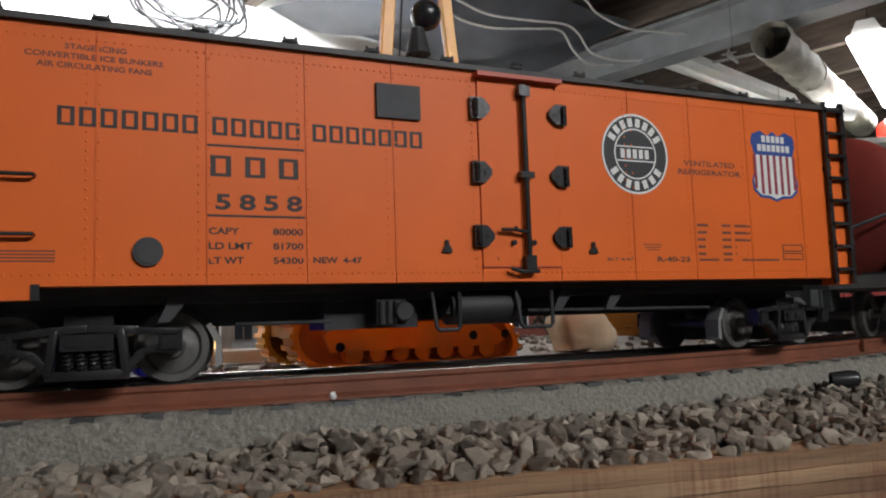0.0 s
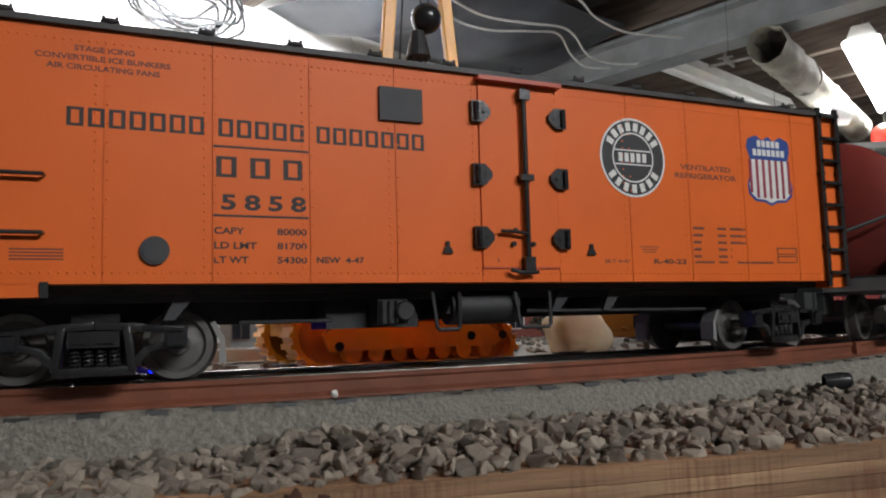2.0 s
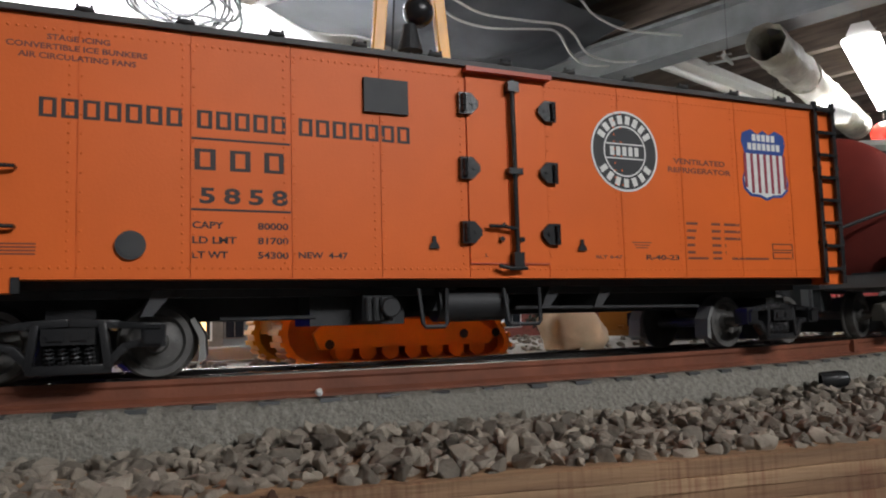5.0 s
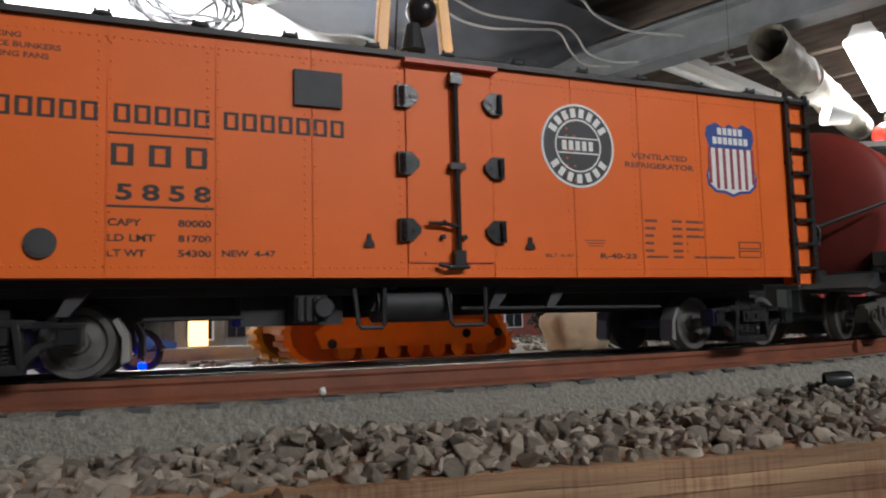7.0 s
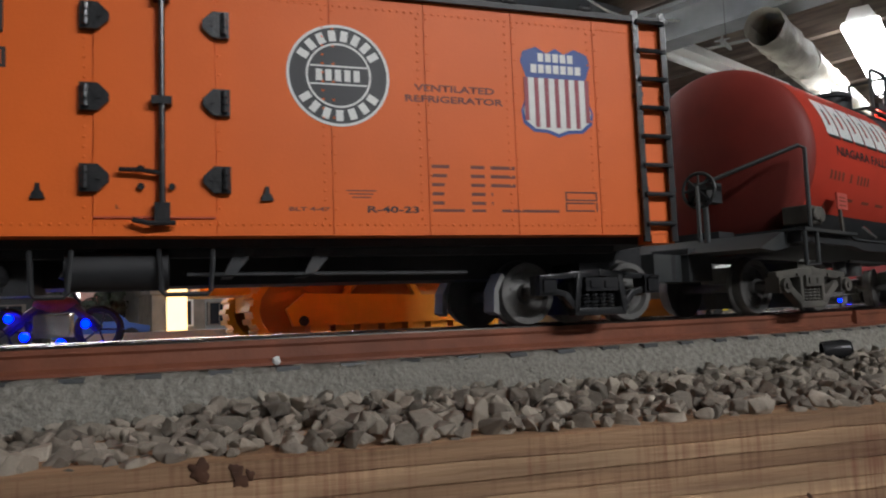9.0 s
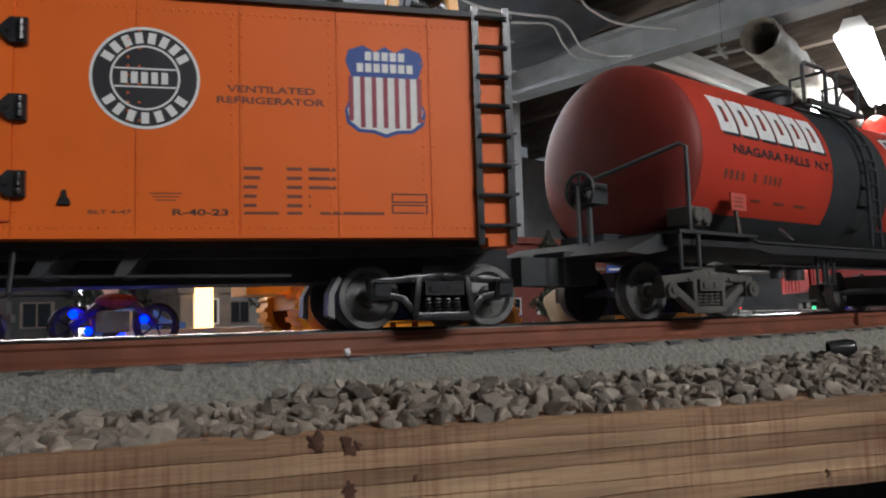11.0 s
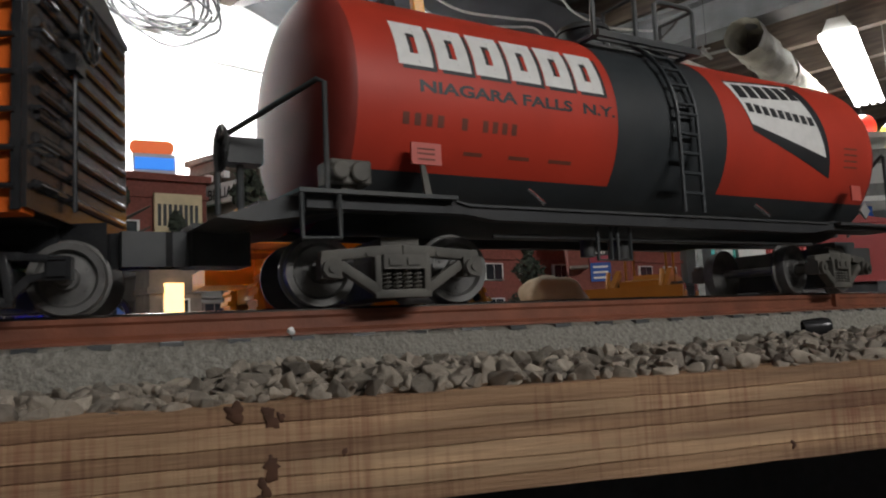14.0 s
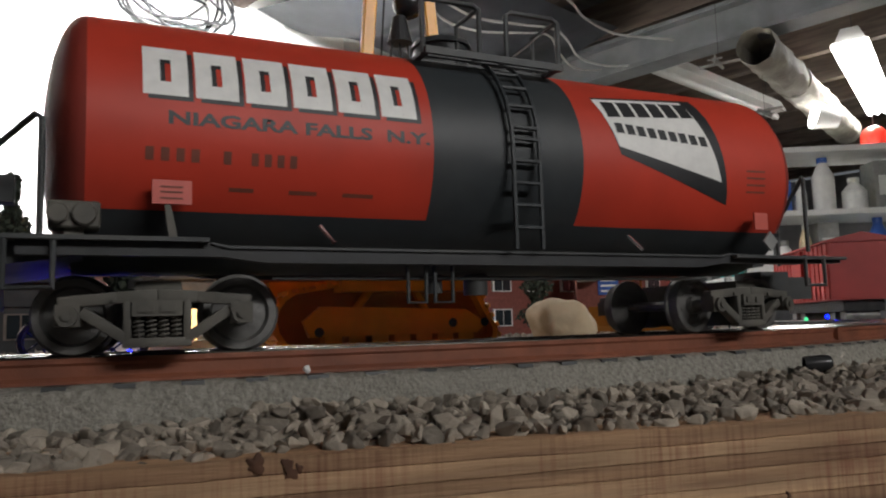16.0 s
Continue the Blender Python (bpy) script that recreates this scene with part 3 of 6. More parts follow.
def stone_mesh(rnd, name):
    bm = bmesh.new()
    for _ in range(14):
        v = Vector((rnd.gauss(0, 1), rnd.gauss(0, 1), rnd.gauss(0, 1))).normalized()
        bm.verts.new((v.x * rnd.uniform(0.8, 1.3), v.y * rnd.uniform(0.55, 0.95), v.z * rnd.uniform(0.5, 0.85)))
    r = bmesh.ops.convex_hull(bm, input=bm.verts)
    bmesh.ops.delete(bm, geom=[e for e in r["geom_interior"] if isinstance(e, bmesh.types.BMVert)], context="VERTS")
    bevel(bm, 0.05, 1, 25)
    return mesh_of(name, bm, STONE)


def build_gravel():
    rnd = random.Random(11)
    bed = thing("gravel_bed", "grey and tan crushed stones heaped along the roadbed", "gravel")
    kinds = [stone_mesh(rnd, "stone") for _ in range(22)]
    spots = []
    for layer in range(3):
        for _ in range(6500):
            x = rnd.uniform(-0.45, 1.0)
            yf = -0.0558 - 0.1655 * (x + 0.152)
            dx = x - CX
            yb = RS - math.sqrt(max(1.113 ** 2 - dx * dx, 0))
            if yb - yf < 0.01:
                continue
            f = rnd.random()
            y = yf + 0.0055 + (yb - yf - 0.0045) * f
            back = float(np.interp(x, [-0.19, -0.15, -0.112, -0.094, -0.07, 0.017, 0.115, 0.24], [-0.0245, -0.0255, -0.0250, -0.0215, -0.0195, -0.0222, -0.0232, -0.0225]))
            top = -0.0275 + (back + 0.0275) * min(1, 0.35 + f)
            size = 0.0026 + 0.0044 * rnd.random() ** 1.7 if layer else rnd.uniform(0.003, 0.0055)
            if layer == 2:
                size *= 0.8
            z = (-0.031, (top - 0.031) / 2, top - 0.0012)[layer] + rnd.uniform(-0.0012, 0.0012)
            if layer == 2 and rnd.random() > 0.9:
                continue
            spots.append((x, y, z, size, layer))
    keep, cells = [], {}
    for s in spots:
        key = (round(s[0] / 0.0074), round(s[1] / 0.0068), s[4])
        if key in cells:
            continue
        cells[key] = 1
        keep.append(s)
    near = sorted([s for s in keep if -0.2 < s[0] < 0.22 and s[4] > 0], key=lambda s: -s[4])[:300]
    nearset = set(near)
    verts, faces = [], []
    for s in keep:
        q = Matrix.Translation(s[:3]) @ Euler([rnd.uniform(0, 6.3) if k == 2 else rnd.uniform(-0.7, 0.7) for k in range(3)]).to_matrix().to_4x4() @ Matrix.Diagonal((s[3], s[3], s[3], 1))
        me = rnd.choice(kinds)
        if s in nearset:
            ob = new("stone", me)
            ob.parent = bed
            ob.matrix_basis = q
        else:
            b = len(verts)
            verts += [(q @ v.co)[:] for v in me.vertices]
            faces += [[b + i for i in p.vertices] for p in me.polygons]
    me = bpy.data.meshes.new("loose_gravel")
    me.from_pydata(verts, [], faces)
    me.materials.append(STONE)
    ob = new("loose_gravel", me)
    ob.parent = bed
    tagged(ob, "grey and tan crushed stones", kind="stuff")
    # far ballast behind the track
    verts, faces = [], []
    for _ in range(2600):
        x = rnd.uniform(-0.5, 1.6)
        y = rnd.uniform(0.09, 1.1)
        if math.hypot(x - CX, y - RS) > R_FAR - 0.015:
            continue
        z = -0.009
        s = rnd.uniform(0.002, 0.0055)
        q = Matrix.Translation((x, y, z)) @ Euler((rnd.uniform(-1, 1), rnd.uniform(-1, 1), rnd.uniform(0, 6))).to_matrix().to_4x4() @ Matrix.Diagonal((s, s, s, 1))
        me = rnd.choice(kinds)
        b = len(verts)
        verts += [(q @ v.co)[:] for v in me.vertices]
        faces += [[b + i for i in p.vertices] for p in me.polygons]
    me = bpy.data.meshes.new("scattered_gravel")
    me.from_pydata(verts, [], faces)
    me.materials.append(STONE)
    tagged(new("scattered_gravel", me), "small stones scattered over the layout ground", "gravel", kind="stuff")


# ---- the train ----
MOVERS = {"cars": [], "wheelsets": []}


def build_truck(car, u, colour, wheel_r, base, style):
    """A two-axle truck under a car, turned to the track's curve."""
    turn = math.degrees(math.asin(u / R_MID))
    yc = RS - math.sqrt(R_MID ** 2 - u * u)
    tr = new("truck")
    tr.matrix_basis = pose(u, yc, 0, 0, 0, turn)
    tr.parent = car
    h, b = wheel_r, base / 2
    cast = style == "cast"
    top, jz, low = (h + 0.0082, h + 0.0022, h - 0.0085) if cast else (h + 0.0074, h - 0.0004, h - 0.0102)
    for s in (-1, 1):
        y = s * 0.0365
        bm = bmesh.new()

        def bar(p, q, w, d0=-0.0026, d1=0.0026):
            (x0, z0), (x1, z1) = p, q
            L = math.hypot(x1 - x0, z1 - z0)
            m = Matrix.Translation(((x0 + x1) / 2, y, (z0 + z1) / 2)) @ Matrix.Rotation(-math.atan2(z1 - z0, x1 - x0), 4, "Y")
            box(bm, -L / 2, L / 2, d0, d1, -w / 2, w / 2, m)
        for e in (-1, 1):
            if cast:
                bar((e * (b + 0.003), jz + 0.0032), (e * b * 0.55, top - 0.0016), 0.0026)
                bar((e * b * 0.60, top - 0.0016), (0, top - 0.0006), 0.0030)
                bar((e * (b - 0.002), jz - 0.0015), (e * b * 0.62, jz - 0.0035), 0.0026)
                bar((e * b * 0.66, jz - 0.0030), (e * 0.0120, low + 0.0012), 0.0030)
                bar((e * 0.0128, low), (e * 0.0105, top - 0.001), 0.0028, -0.0032, 0.0026)
            else:
                bar((e * (b + 0.0035), top - 0.0030), (e * b * 0.45, top - 0.0014), 0.0042)
                bar((e * b * 0.48, top - 0.0014), (0, top - 0.0008), 0.0044)
                bar((e * (b - 0.0005), top - 0.002), (e * (b - 0.0005), jz), 0.0052)
                bar((e * (b - 0.004), jz + 0.0016), (e * 0.0100, low + 0.0012), 0.0040)
                bar((e * 0.0102, low), (e * 0.0102, top - 0.001), 0.0028)
        bar((-0.0135 if cast else -0.0118, low), (0.0135 if cast else 0.0118, low), 0.0034)
        bevel(bm, 0.0007, 2)
        part("side_frame", bm, colour, tr, "", True)
        for x in (-b, b):
            bm = bmesh.new()
            box(bm, x - 0.0040, x + 0.0040, y - 0.0040, y + 0.0036, jz - 0.0036, jz + 0.0042)
            bevel(bm, 0.0010, 2)
            if cast:
                box(bm, x - 0.0030, x + 0.0030, y - 0.0052, y - 0.0040, jz - 0.0026, jz + 0.0030)
                rod(bm, (x - 0.0026, y - 0.0054, jz + 0.0032), (x + 0.0026, y - 0.0054, jz + 0.0032), 0.0007, 6)
            else:
                rod(bm, (x, y - 0.0040, jz), (x, y - 0.0060, jz), 0.0036, 18)
                rod(bm, (x, y - 0.0060, jz), (x, y - 0.0068, jz), 0.0017, 10)
            part("journal_box", bm, colour, tr, "", True)
        bm = bmesh.new()
        box(bm, -0.0085, 0.0085, y - 0.0040, y + 0.004, top - 0.0082, top - 0.0026)
        bevel(bm, 0.0008, 1)
        for k in (-1, 1):
            box(bm, k * 0.0038 - 0.0027, k * 0.0038 + 0.0027, y - 0.0048, y - 0.0040, top - 0.0068, top - 0.0040)
        part("bolster_end", bm, colour, tr)
        for x in (-0.0064, -0.0021, 0.0021, 0.0064):
            bm = bmesh.new()
            n, turns = 46, 5
            za, zb = low + 0.0016, top - 0.0080
            pipe(bm, [(x + 0.0016 * math.cos(k * turns * math.tau / n), y - 0.0004 + 0.0016 * math.sin(k * turns * math.tau / n), za + (zb - za) * k / n) for k in range(n + 1)], 0.00045, 5)
            rod(bm, (x, y, low), (x, y, zb), 0.0008, 6)
            part("spring", bm, colour, tr)
        for x in (-b * 0.5, b * 0.5):
            bm = bmesh.new()
            rod(bm, (x, y - 0.0024, top - 0.0022), (x, y - 0.0034, top - 0.0022), 0.0009, 6)
            part("rivet", bm, colour, tr)
        if cast:
            e = -1 if u > 0 else 1
            bm = bmesh.new()
            prism(bm, [(e * (b + 0.0150), 0.0045), (e * (b + 0.0178), 0.0060), (e * (b + 0.0172), 0.0150), (e * (b + 0.0135), 0.0215), (e * (b + 0.0118), 0.0205), (e * (b + 0.0152), 0.0140)], y * 0.62 - 0.004, y * 0.62 + 0.004)
            part("brake_shoe", bm, GREYPLASTIC, tr, "pale grey brake shoe")
    part("spring_plank", bbx(0.001, -0.0095, 0.0095, -0.033, 0.033, low - 0.001, top - 0.004), UNDERBLACK, tr)
    part("bolster", bbx(0.001, -0.008, 0.008, -0.036, 0.036, h + 0.002, h + 0.012), colour, tr)
    for x in (-base / 2, base / 2):
        bm = bmesh.new()
        for s in (-1, 1):
            y0 = s * 0.0225
            prof = [(0.0, 0.0035), (wheel_r * 0.30, 0.0035), (wheel_r * 0.34, 0.0012), (wheel_r * 0.72, 0.0006), (wheel_r * 0.80, 0.0030), (wheel_r * 0.985, 0.0030), (wheel_r, 0.0022), (wheel_r * 1.01, -0.0020), (wheel_r * 1.10, -0.0028), (wheel_r * 1.10, -0.0040), (0.0, -0.0040)]
            seg = 40
            ringv = []
            for r, d in prof:
                if r == 0:
                    ringv.append([bm.verts.new((0, y0 + s * d, 0))])
                else:
                    ringv.append([bm.verts.new((r * math.cos(k * math.tau / seg), y0 + s * d, r * math.sin(k * math.tau / seg))) for k in range(seg)])
            for a, b2 in zip(ringv[:-1], ringv[1:]):
                for k in range(seg):
                    l = (k + 1) % seg
                    if len(a) == 1:
                        bm.faces.new((a[0], b2[k], b2[l]))
                    elif len(b2) == 1:
                        bm.faces.new((a[k], b2[0], a[l]))
                    else:
                        bm.faces.new((a[k], b2[k], b2[l], a[l]))
            for k in range(6):
                a = k * math.tau / 6
                rod(bm, (wheel_r * 0.55 * math.cos(a), y0 + s * 0.0004, wheel_r * 0.55 * math.sin(a)), (wheel_r * 0.55 * math.cos(a), y0 + s * 0.0013, wheel_r * 0.55 * math.sin(a)), 0.0007, 6)
        rod(bm, (0, -0.034, 0), (0, 0.034, 0), 0.0026, 10)
        ws = part("wheelset", bm, STEELW, tr, "dusty dark steel wheels on their axle", True, pose(x, 0, wheel_r))
        MOVERS["wheelsets"].append((ws, x, wheel_r))
    return tr


def ladder(parent, x0, x1, y, z0, z1, n, material, th=0.0011):
    bm = bmesh.new()
    for x in (x0, x1):
        box(bm, x - 0.0013, x + 0.0013, y - 0.002, y - 0.0004, z0, z1)
    la = part("ladder", bm, material, parent)
    for k in range(n):
        z = z0 + (k + 0.6) * (z1 - z0) / n
        bm = bmesh.new()
        rod(bm, (x0, y - 0.0022, z), (x1, y - 0.0022, z), th, 8)
        part("rung", bm, material, la)
    for z in (z0 + 0.02, z0 + (z1 - z0) * 0.62):
        for x in (x0, x1):
            part("bracket", bx(x - 0.0016, x + 0.0016, y - 0.0022, y + 0.003, z, z + 0.002), material, la)
    return la


def letter_bars(parent, x0, x1, z0, z1, word_lengths, material, y=-0.0001, gap=0.28, name="name_bar", bend=None, split=False):
    """Plain upright bars in place of brand lettering, one for each letter."""
    n = sum(word_lengths) + 0.55 * (len(word_lengths) - 1)
    w = (x1 - x0) / n
    x = x0
    for wl in word_lengths:
        for _ in range(wl):
            bm = bmesh.new()
            a, b = x + w * gap / 2, x + w * (1 - gap / 2)
            if bend:
                k = 5
                for e, f in ((a, a + (b - a) * 0.38), (b - (b - a) * 0.38, b)) if split else ((a, b),):
                    vs = [[bm.verts.new(bend(x_, z0 + (z1 - z0) * j / k)) for j in range(k + 1)] for x_ in (e, f)]
                    for j in range(k):
                        bm.faces.new((vs[0][j], vs[1][j], vs[1][j + 1], vs[0][j + 1]))
                if split:
                    e, f = a + (b - a) * 0.38, b - (b - a) * 0.38
                    for c0, c1 in ((0.0, 0.27), (0.73, 1.0)):
                        bm.faces.new([bm.verts.new(bend(x_, z0 + (z1 - z0) * c)) for x_, c in ((e, c0), (f, c0), (f, c1), (e, c1))])
            else:
                d, e = (b - a) * 0.26, (z1 - z0) * 0.15
                for p in ((a, a + d, z0, z1), (b - d, b, z0, z1), (a + d, b - d, z0, z0 + e), (a + d, b - d, z1 - e, z1)):
                    box(bm, p[0], p[1], y, y + 0.00015, p[2], p[3])
            part(name, bm, material, parent)
            x += w
        x += 0.55 * w


def build_reefer():
    car = thing("refrigerator_car", "orange model refrigerator boxcar with black hardware on the rails", "model railway car")
    X0, X1, ZB, ZT, WD = -0.207, 0.2005, 0.0345, 0.1218, 0.108
    body = part("body", bx(X0 + 0.001, X1 - 0.001, 0.0006, WD, ZB, ZT), ORANGE, car)
    # sheet panels with raised seams
    seams = [-0.196, -0.1606, -0.1248, -0.0891, -0.0541, -0.0165, 0.0215, 0.0608, 0.0963, 0.1318, 0.1675, 0.1975]
    edges = [X0] + seams[1:-1] + [X1]
    for a, b in zip(edges[:-1], edges[1:]):
        part("side_panel", bbx(0.0003, a + 0.00016, b - 0.00016, 0.0, 0.0012, ZB, ZT + 0.0003), ORANGE, car)
    rivbm = bmesh.new()
    bmesh.ops.create_icosphere(rivbm, subdivisions=1, radius=0.00056, matrix=Matrix.Diagonal((1, 0.6, 1, 1)))
    riv = mesh_of("rivet", rivbm, ORANGE, True)
    verts, faces = [], []

    def rivet(x, z):
        b = len(verts)
        for v in riv.vertices:
            verts.append((x + v.co.x, v.co.y, z + v.co.z))
        for p in riv.polygons:
            faces.append([b + i for i in p.vertices])
    for s in seams[1:-1]:
        for k in range(24):
            z = ZB + 0.006 + k * (ZT - ZB - 0.012) / 23
            rivet(s - 0.0026, z)
            if k % 2:
                rivet(s + 0.0012, z)
    for k in range(150):
        x = X0 + 0.004 + k * (X1 - X0 - 0.008) / 149
        rivet(x, ZB + 0.0038)
        rivet(x, ZT - 0.0040)
    me = bpy.data.meshes.new("rivets")
    me.from_pydata(verts, [], faces)
    me.materials.append(ORANGE)
    ob = new("rivets", me)
    ob.parent = car
    tagged(ob, "rows of small orange rivets", kind="stuff")
    # roof: black edge, slightly pitched, with running board and seam ends
    bm = bmesh.new()
    nseg = 10
    outl = [(-0.0020, ZT + 0.0004), (-0.0020, ZT + 0.0026)] + [(WD / 2 * (k / nseg), ZT + 0.0026 + 0.0085 * math.sin(math.pi / 2 * k / nseg)) for k in range(1, nseg + 1)]
    full = outl + [(WD - y, z) for y, z in outl[::-1][1:]]
    vs0 = [bm.verts.new((X0 - 0.002, y, z)) for y, z in full]
    vs1 = [bm.verts.new((X1 + 0.002, y, z)) for y, z in full]
    bm.faces.new(vs0)
    bm.faces.new(vs1[::-1])
    for i in range(len(full)):
        j = (i + 1) % len(full)
        bm.faces.new((vs0[i], vs1[i], vs1[j], vs0[j]))
    roof = part("roof", bm, ROOFMAT, car, "weathered black sheet roof", True)
    for k in range(12):
        x = -0.1913 + k * 0.0323
        bm = bmesh.new()
        for i in range(len(full) - 3):
            (ya, za), (yb, zb) = full[i + 1], full[i + 2]
            rod(bm, (x, ya, za + 0.0004), (x, yb, zb + 0.0004), 0.0012, 6)
        bmesh.ops.create_icosphere(bm, subdivisions=2, radius=1, matrix=pose(x, -0.0008, ZT + 0.0034) @ Matrix.Diagonal((0.0034, 0.0022, 0.0014, 1)))
        for dx in (-0.0022, 0.0022):
            rod(bm, (x + dx, -0.0014, ZT + 0.0034), (x + dx, -0.0014, ZT + 0.0052), 0.0006, 6)
        part("roof_rib", bm, ROOFMAT, roof, "", True)
    part("running_board", bbx(0.0006, X0 - 0.004, X1 + 0.004, WD / 2 - 0.009, WD / 2 + 0.009, ZT + 0.015, ZT + 0.0165), ROOFMAT, car)
    # door pair
    for a, b in ((-0.0162, 0.0022), (0.0026, 0.0212)):
        part("door", bbx(0.0004, a, b, -0.0006, 0.0012, 0.0405, 0.1180), ORANGE, car)
    part("door_gutter", bbx(0.0004, -0.0175, 0.0235, -0.0042, 0.0, 0.1197, 0.1215), ORANGE_ROD, car, "red-orange drip rail over the doors")
    part("door_sill_line", bx(-0.0162, 0.0212, -0.0008, 0.0, 0.0402, 0.0408), ORANGE_ROD, car)
    for z in (0.1063, 0.0794, 0.0530):
        for s, x in ((1, -0.0203), (-1, 0.0262)):
            bm = bmesh.new()
            pts = [(0, -0.0045), (0.0055, -0.0045), (0.0088, -0.0012), (0.0088, 0.0012), (0.0055, 0.0045), (0, 0.0045)]
            pts = [(x + s * a, z + b) for a, b in (pts if s > 0 else pts[::-1])]
            prism(bm, pts, -0.0024, 0.0)
            bevel(bm, 0.0004, 1)
            for dz in (-0.0025, 0, 0.0025):
                rod(bm, (x + s * 0.0018, -0.003, z + dz - 0.001), (x + s * 0.0018, -0.003, z + dz + 0.001), 0.0011, 8)
            rod(bm, (x + s * 0.0058, -0.0024, z), (x + s * 0.0058, -0.0031, z), 0.0008, 8)
            part("hinge", bm, BLACKP, car, "black strap hinge", True)
    bm = bmesh.new()
    rod(bm, (0.0045, -0.0028, 0.039), (0.0045, -0.0028, 0.1180), 0.0011, 10)
    lock = part("lock_rod", bm, BLACKP, car, "black upright door lock rod", True)
    for z, w, hh in ((0.1150, 0.0026, 0.0022), (0.0789, 0.0032, 0.0013), (0.0420, 0.0024, 0.0030)):
        part("rod_bracket", bbx(0.0005, 0.0045 - w, 0.0045 + w, -0.0042, 0.0, z - hh, z + hh), BLACKP, lock)
    bm = bmesh.new()
    pipe(bm, [(-0.0085, -0.003, 0.0557), (-0.002, -0.0035, 0.0556), (0.0042, -0.0035, 0.0546)], 0.0008, 8)
    bmesh.ops.create_icosphere(bm, subdivisions=1, radius=0.0013, matrix=pose(-0.002, -0.0035, 0.0560))
    part("handle", bm, BLACKP, lock, "", True)
    bm = bmesh.new()
    pipe(bm, [(-0.0045, -0.003, 0.0395), (0.0005, -0.0038, 0.0383), (0.0085, -0.003, 0.0385)], 0.0009, 8)
    part("handle", bm, BLACKP, lock, "", True)
    for x in (-0.0020, 0.0075):
        bm = bmesh.new()
        rod(bm, (x, -0.0022, 0.0505), (x, 0, 0.0505), 0.0011, 10)
        part("bolt", bm, BLACKP, car)
    for x, z in ((-0.0323, 0.0478), (0.0381, 0.0478)):
        bm = bmesh.new()
        prism(bm, [(x - 0.0022, z - 0.0015), (x + 0.0022, z - 0.0015), (x + 0.0016, z + 0.0004), (x + 0.0008, z + 0.0012), (x + 0.0006, z + 0.0034), (x - 0.0006, z + 0.0034), (x - 0.0008, z + 0.0012), (x - 0.0016, z + 0.0004)], -0.0012, 0.0)
        part("tack_hook", bm, BLACKP, car)
    # tack board, fan disc
    part("tack_board", bbx(0.0004, -0.0608, -0.0424, -0.0016, 0.0, 0.0992, 0.1128), BLACKMATT, car, "black wooden tack board")
    bm = bmesh.new()
    rod(bm, (-0.1440, -0.0014, 0.0459), (-0.1440, 0.0, 0.0459), 0.0049, 32)
    rod(bm, (-0.1440, -0.0018, 0.0459), (-0.1440, -0.0013, 0.0459), 0.0040, 32)
    part("fan_disc", bm, BLACKMATT, car, "round black fan shaft plate", True)
    # grab irons at the far end of the side
    for z in (0.0705, 0.0512):
        bm = bmesh.new()
        pipe(bm, [(-0.1785, 0.0, z), (-0.1785, -0.003, z), (-0.202, -0.003, z), (-0.202, 0.0, z)], 0.0007, 8)
        part("grab_iron", bm, BLACKP, car, "", True)
    ladder(car, 0.1866, 0.1995, -0.0004, 0.0315, 0.1265, 8, BLACKP)
    ladder(car, -0.2060, -0.1945, -0.0004, 0.0315, 0.1265, 8, BLACKP)
    # orange sill steps at the corners and black end
    part("corner_step", bx(-0.207, -0.1785, 0.0002, 0.01, 0.0302, 0.0345), ORANGE, car)
    part("corner_step", bx(0.190, 0.2005, 0.0002, 0.01, 0.0310, 0.0345), ORANGE, car)
    bm = bmesh.new()
    box(bm, -0.1790, -0.1765, -0.001, 0.006, 0.0300, 0.0352)
    part("stirrup", bm, BLACKP, car)
    for s, xe in ((1, X1), (-1, X0)):
        end = part("end_wall", bx(min(xe, xe + s * 0.0015), max(xe, xe + s * 0.0015), 0.0, WD, ZB - 0.002, ZT + 0.001), ENDBLACK, car, "dark glossy corrugated steel end")
        for k in range(11):
            z = ZB + 0.006 + k * 0.0076
            bm = bmesh.new()
            rod(bm, (xe + s * 0.0014, 0.006, z), (xe + s * 0.0014, WD - 0.006, z), 0.0019, 10)
            part("corrugation", bm, ENDBLACK, end, "", True)
        # brake wheel, rods and brackets on the end
        bm = bmesh.new()
        for k in range(20):
            a, b2 = k * math.tau / 20, (k + 1) * math.tau / 20
            rod(bm, (xe + s * 0.009, 0.035 + 0.010 * math.cos(a), 0.100 + 0.010 * math.sin(a)), (xe + s * 0.009, 0.035 + 0.010 * math.cos(b2), 0.100 + 0.010 * math.sin(b2)), 0.0008, 6)
        for k in range(3):
            a = k * math.tau / 6
            rod(bm, (xe + s * 0.009, 0.035 - 0.010 * math.cos(a), 0.100 - 0.010 * math.sin(a)), (xe + s * 0.009, 0.035 + 0.010 * math.cos(a), 0.100 + 0.010 * math.sin(a)), 0.0007, 6)
        rod(bm, (xe, 0.035, 0.100), (xe + s * 0.009, 0.035, 0.100), 0.0012, 8)
        part("brake_wheel", bm, BLACKP, end)
        bm = bmesh.new()
        box(bm, min(xe, xe + s * 0.006), max(xe, xe + s * 0.006), 0.030, 0.040, 0.086, 0.092)
        rod(bm, (xe + s * 0.004, 0.035, 0.036), (xe + s * 0.004, 0.035, 0.09), 0.0009, 8)
        part("brake_rod", bm, BLACKP, end)

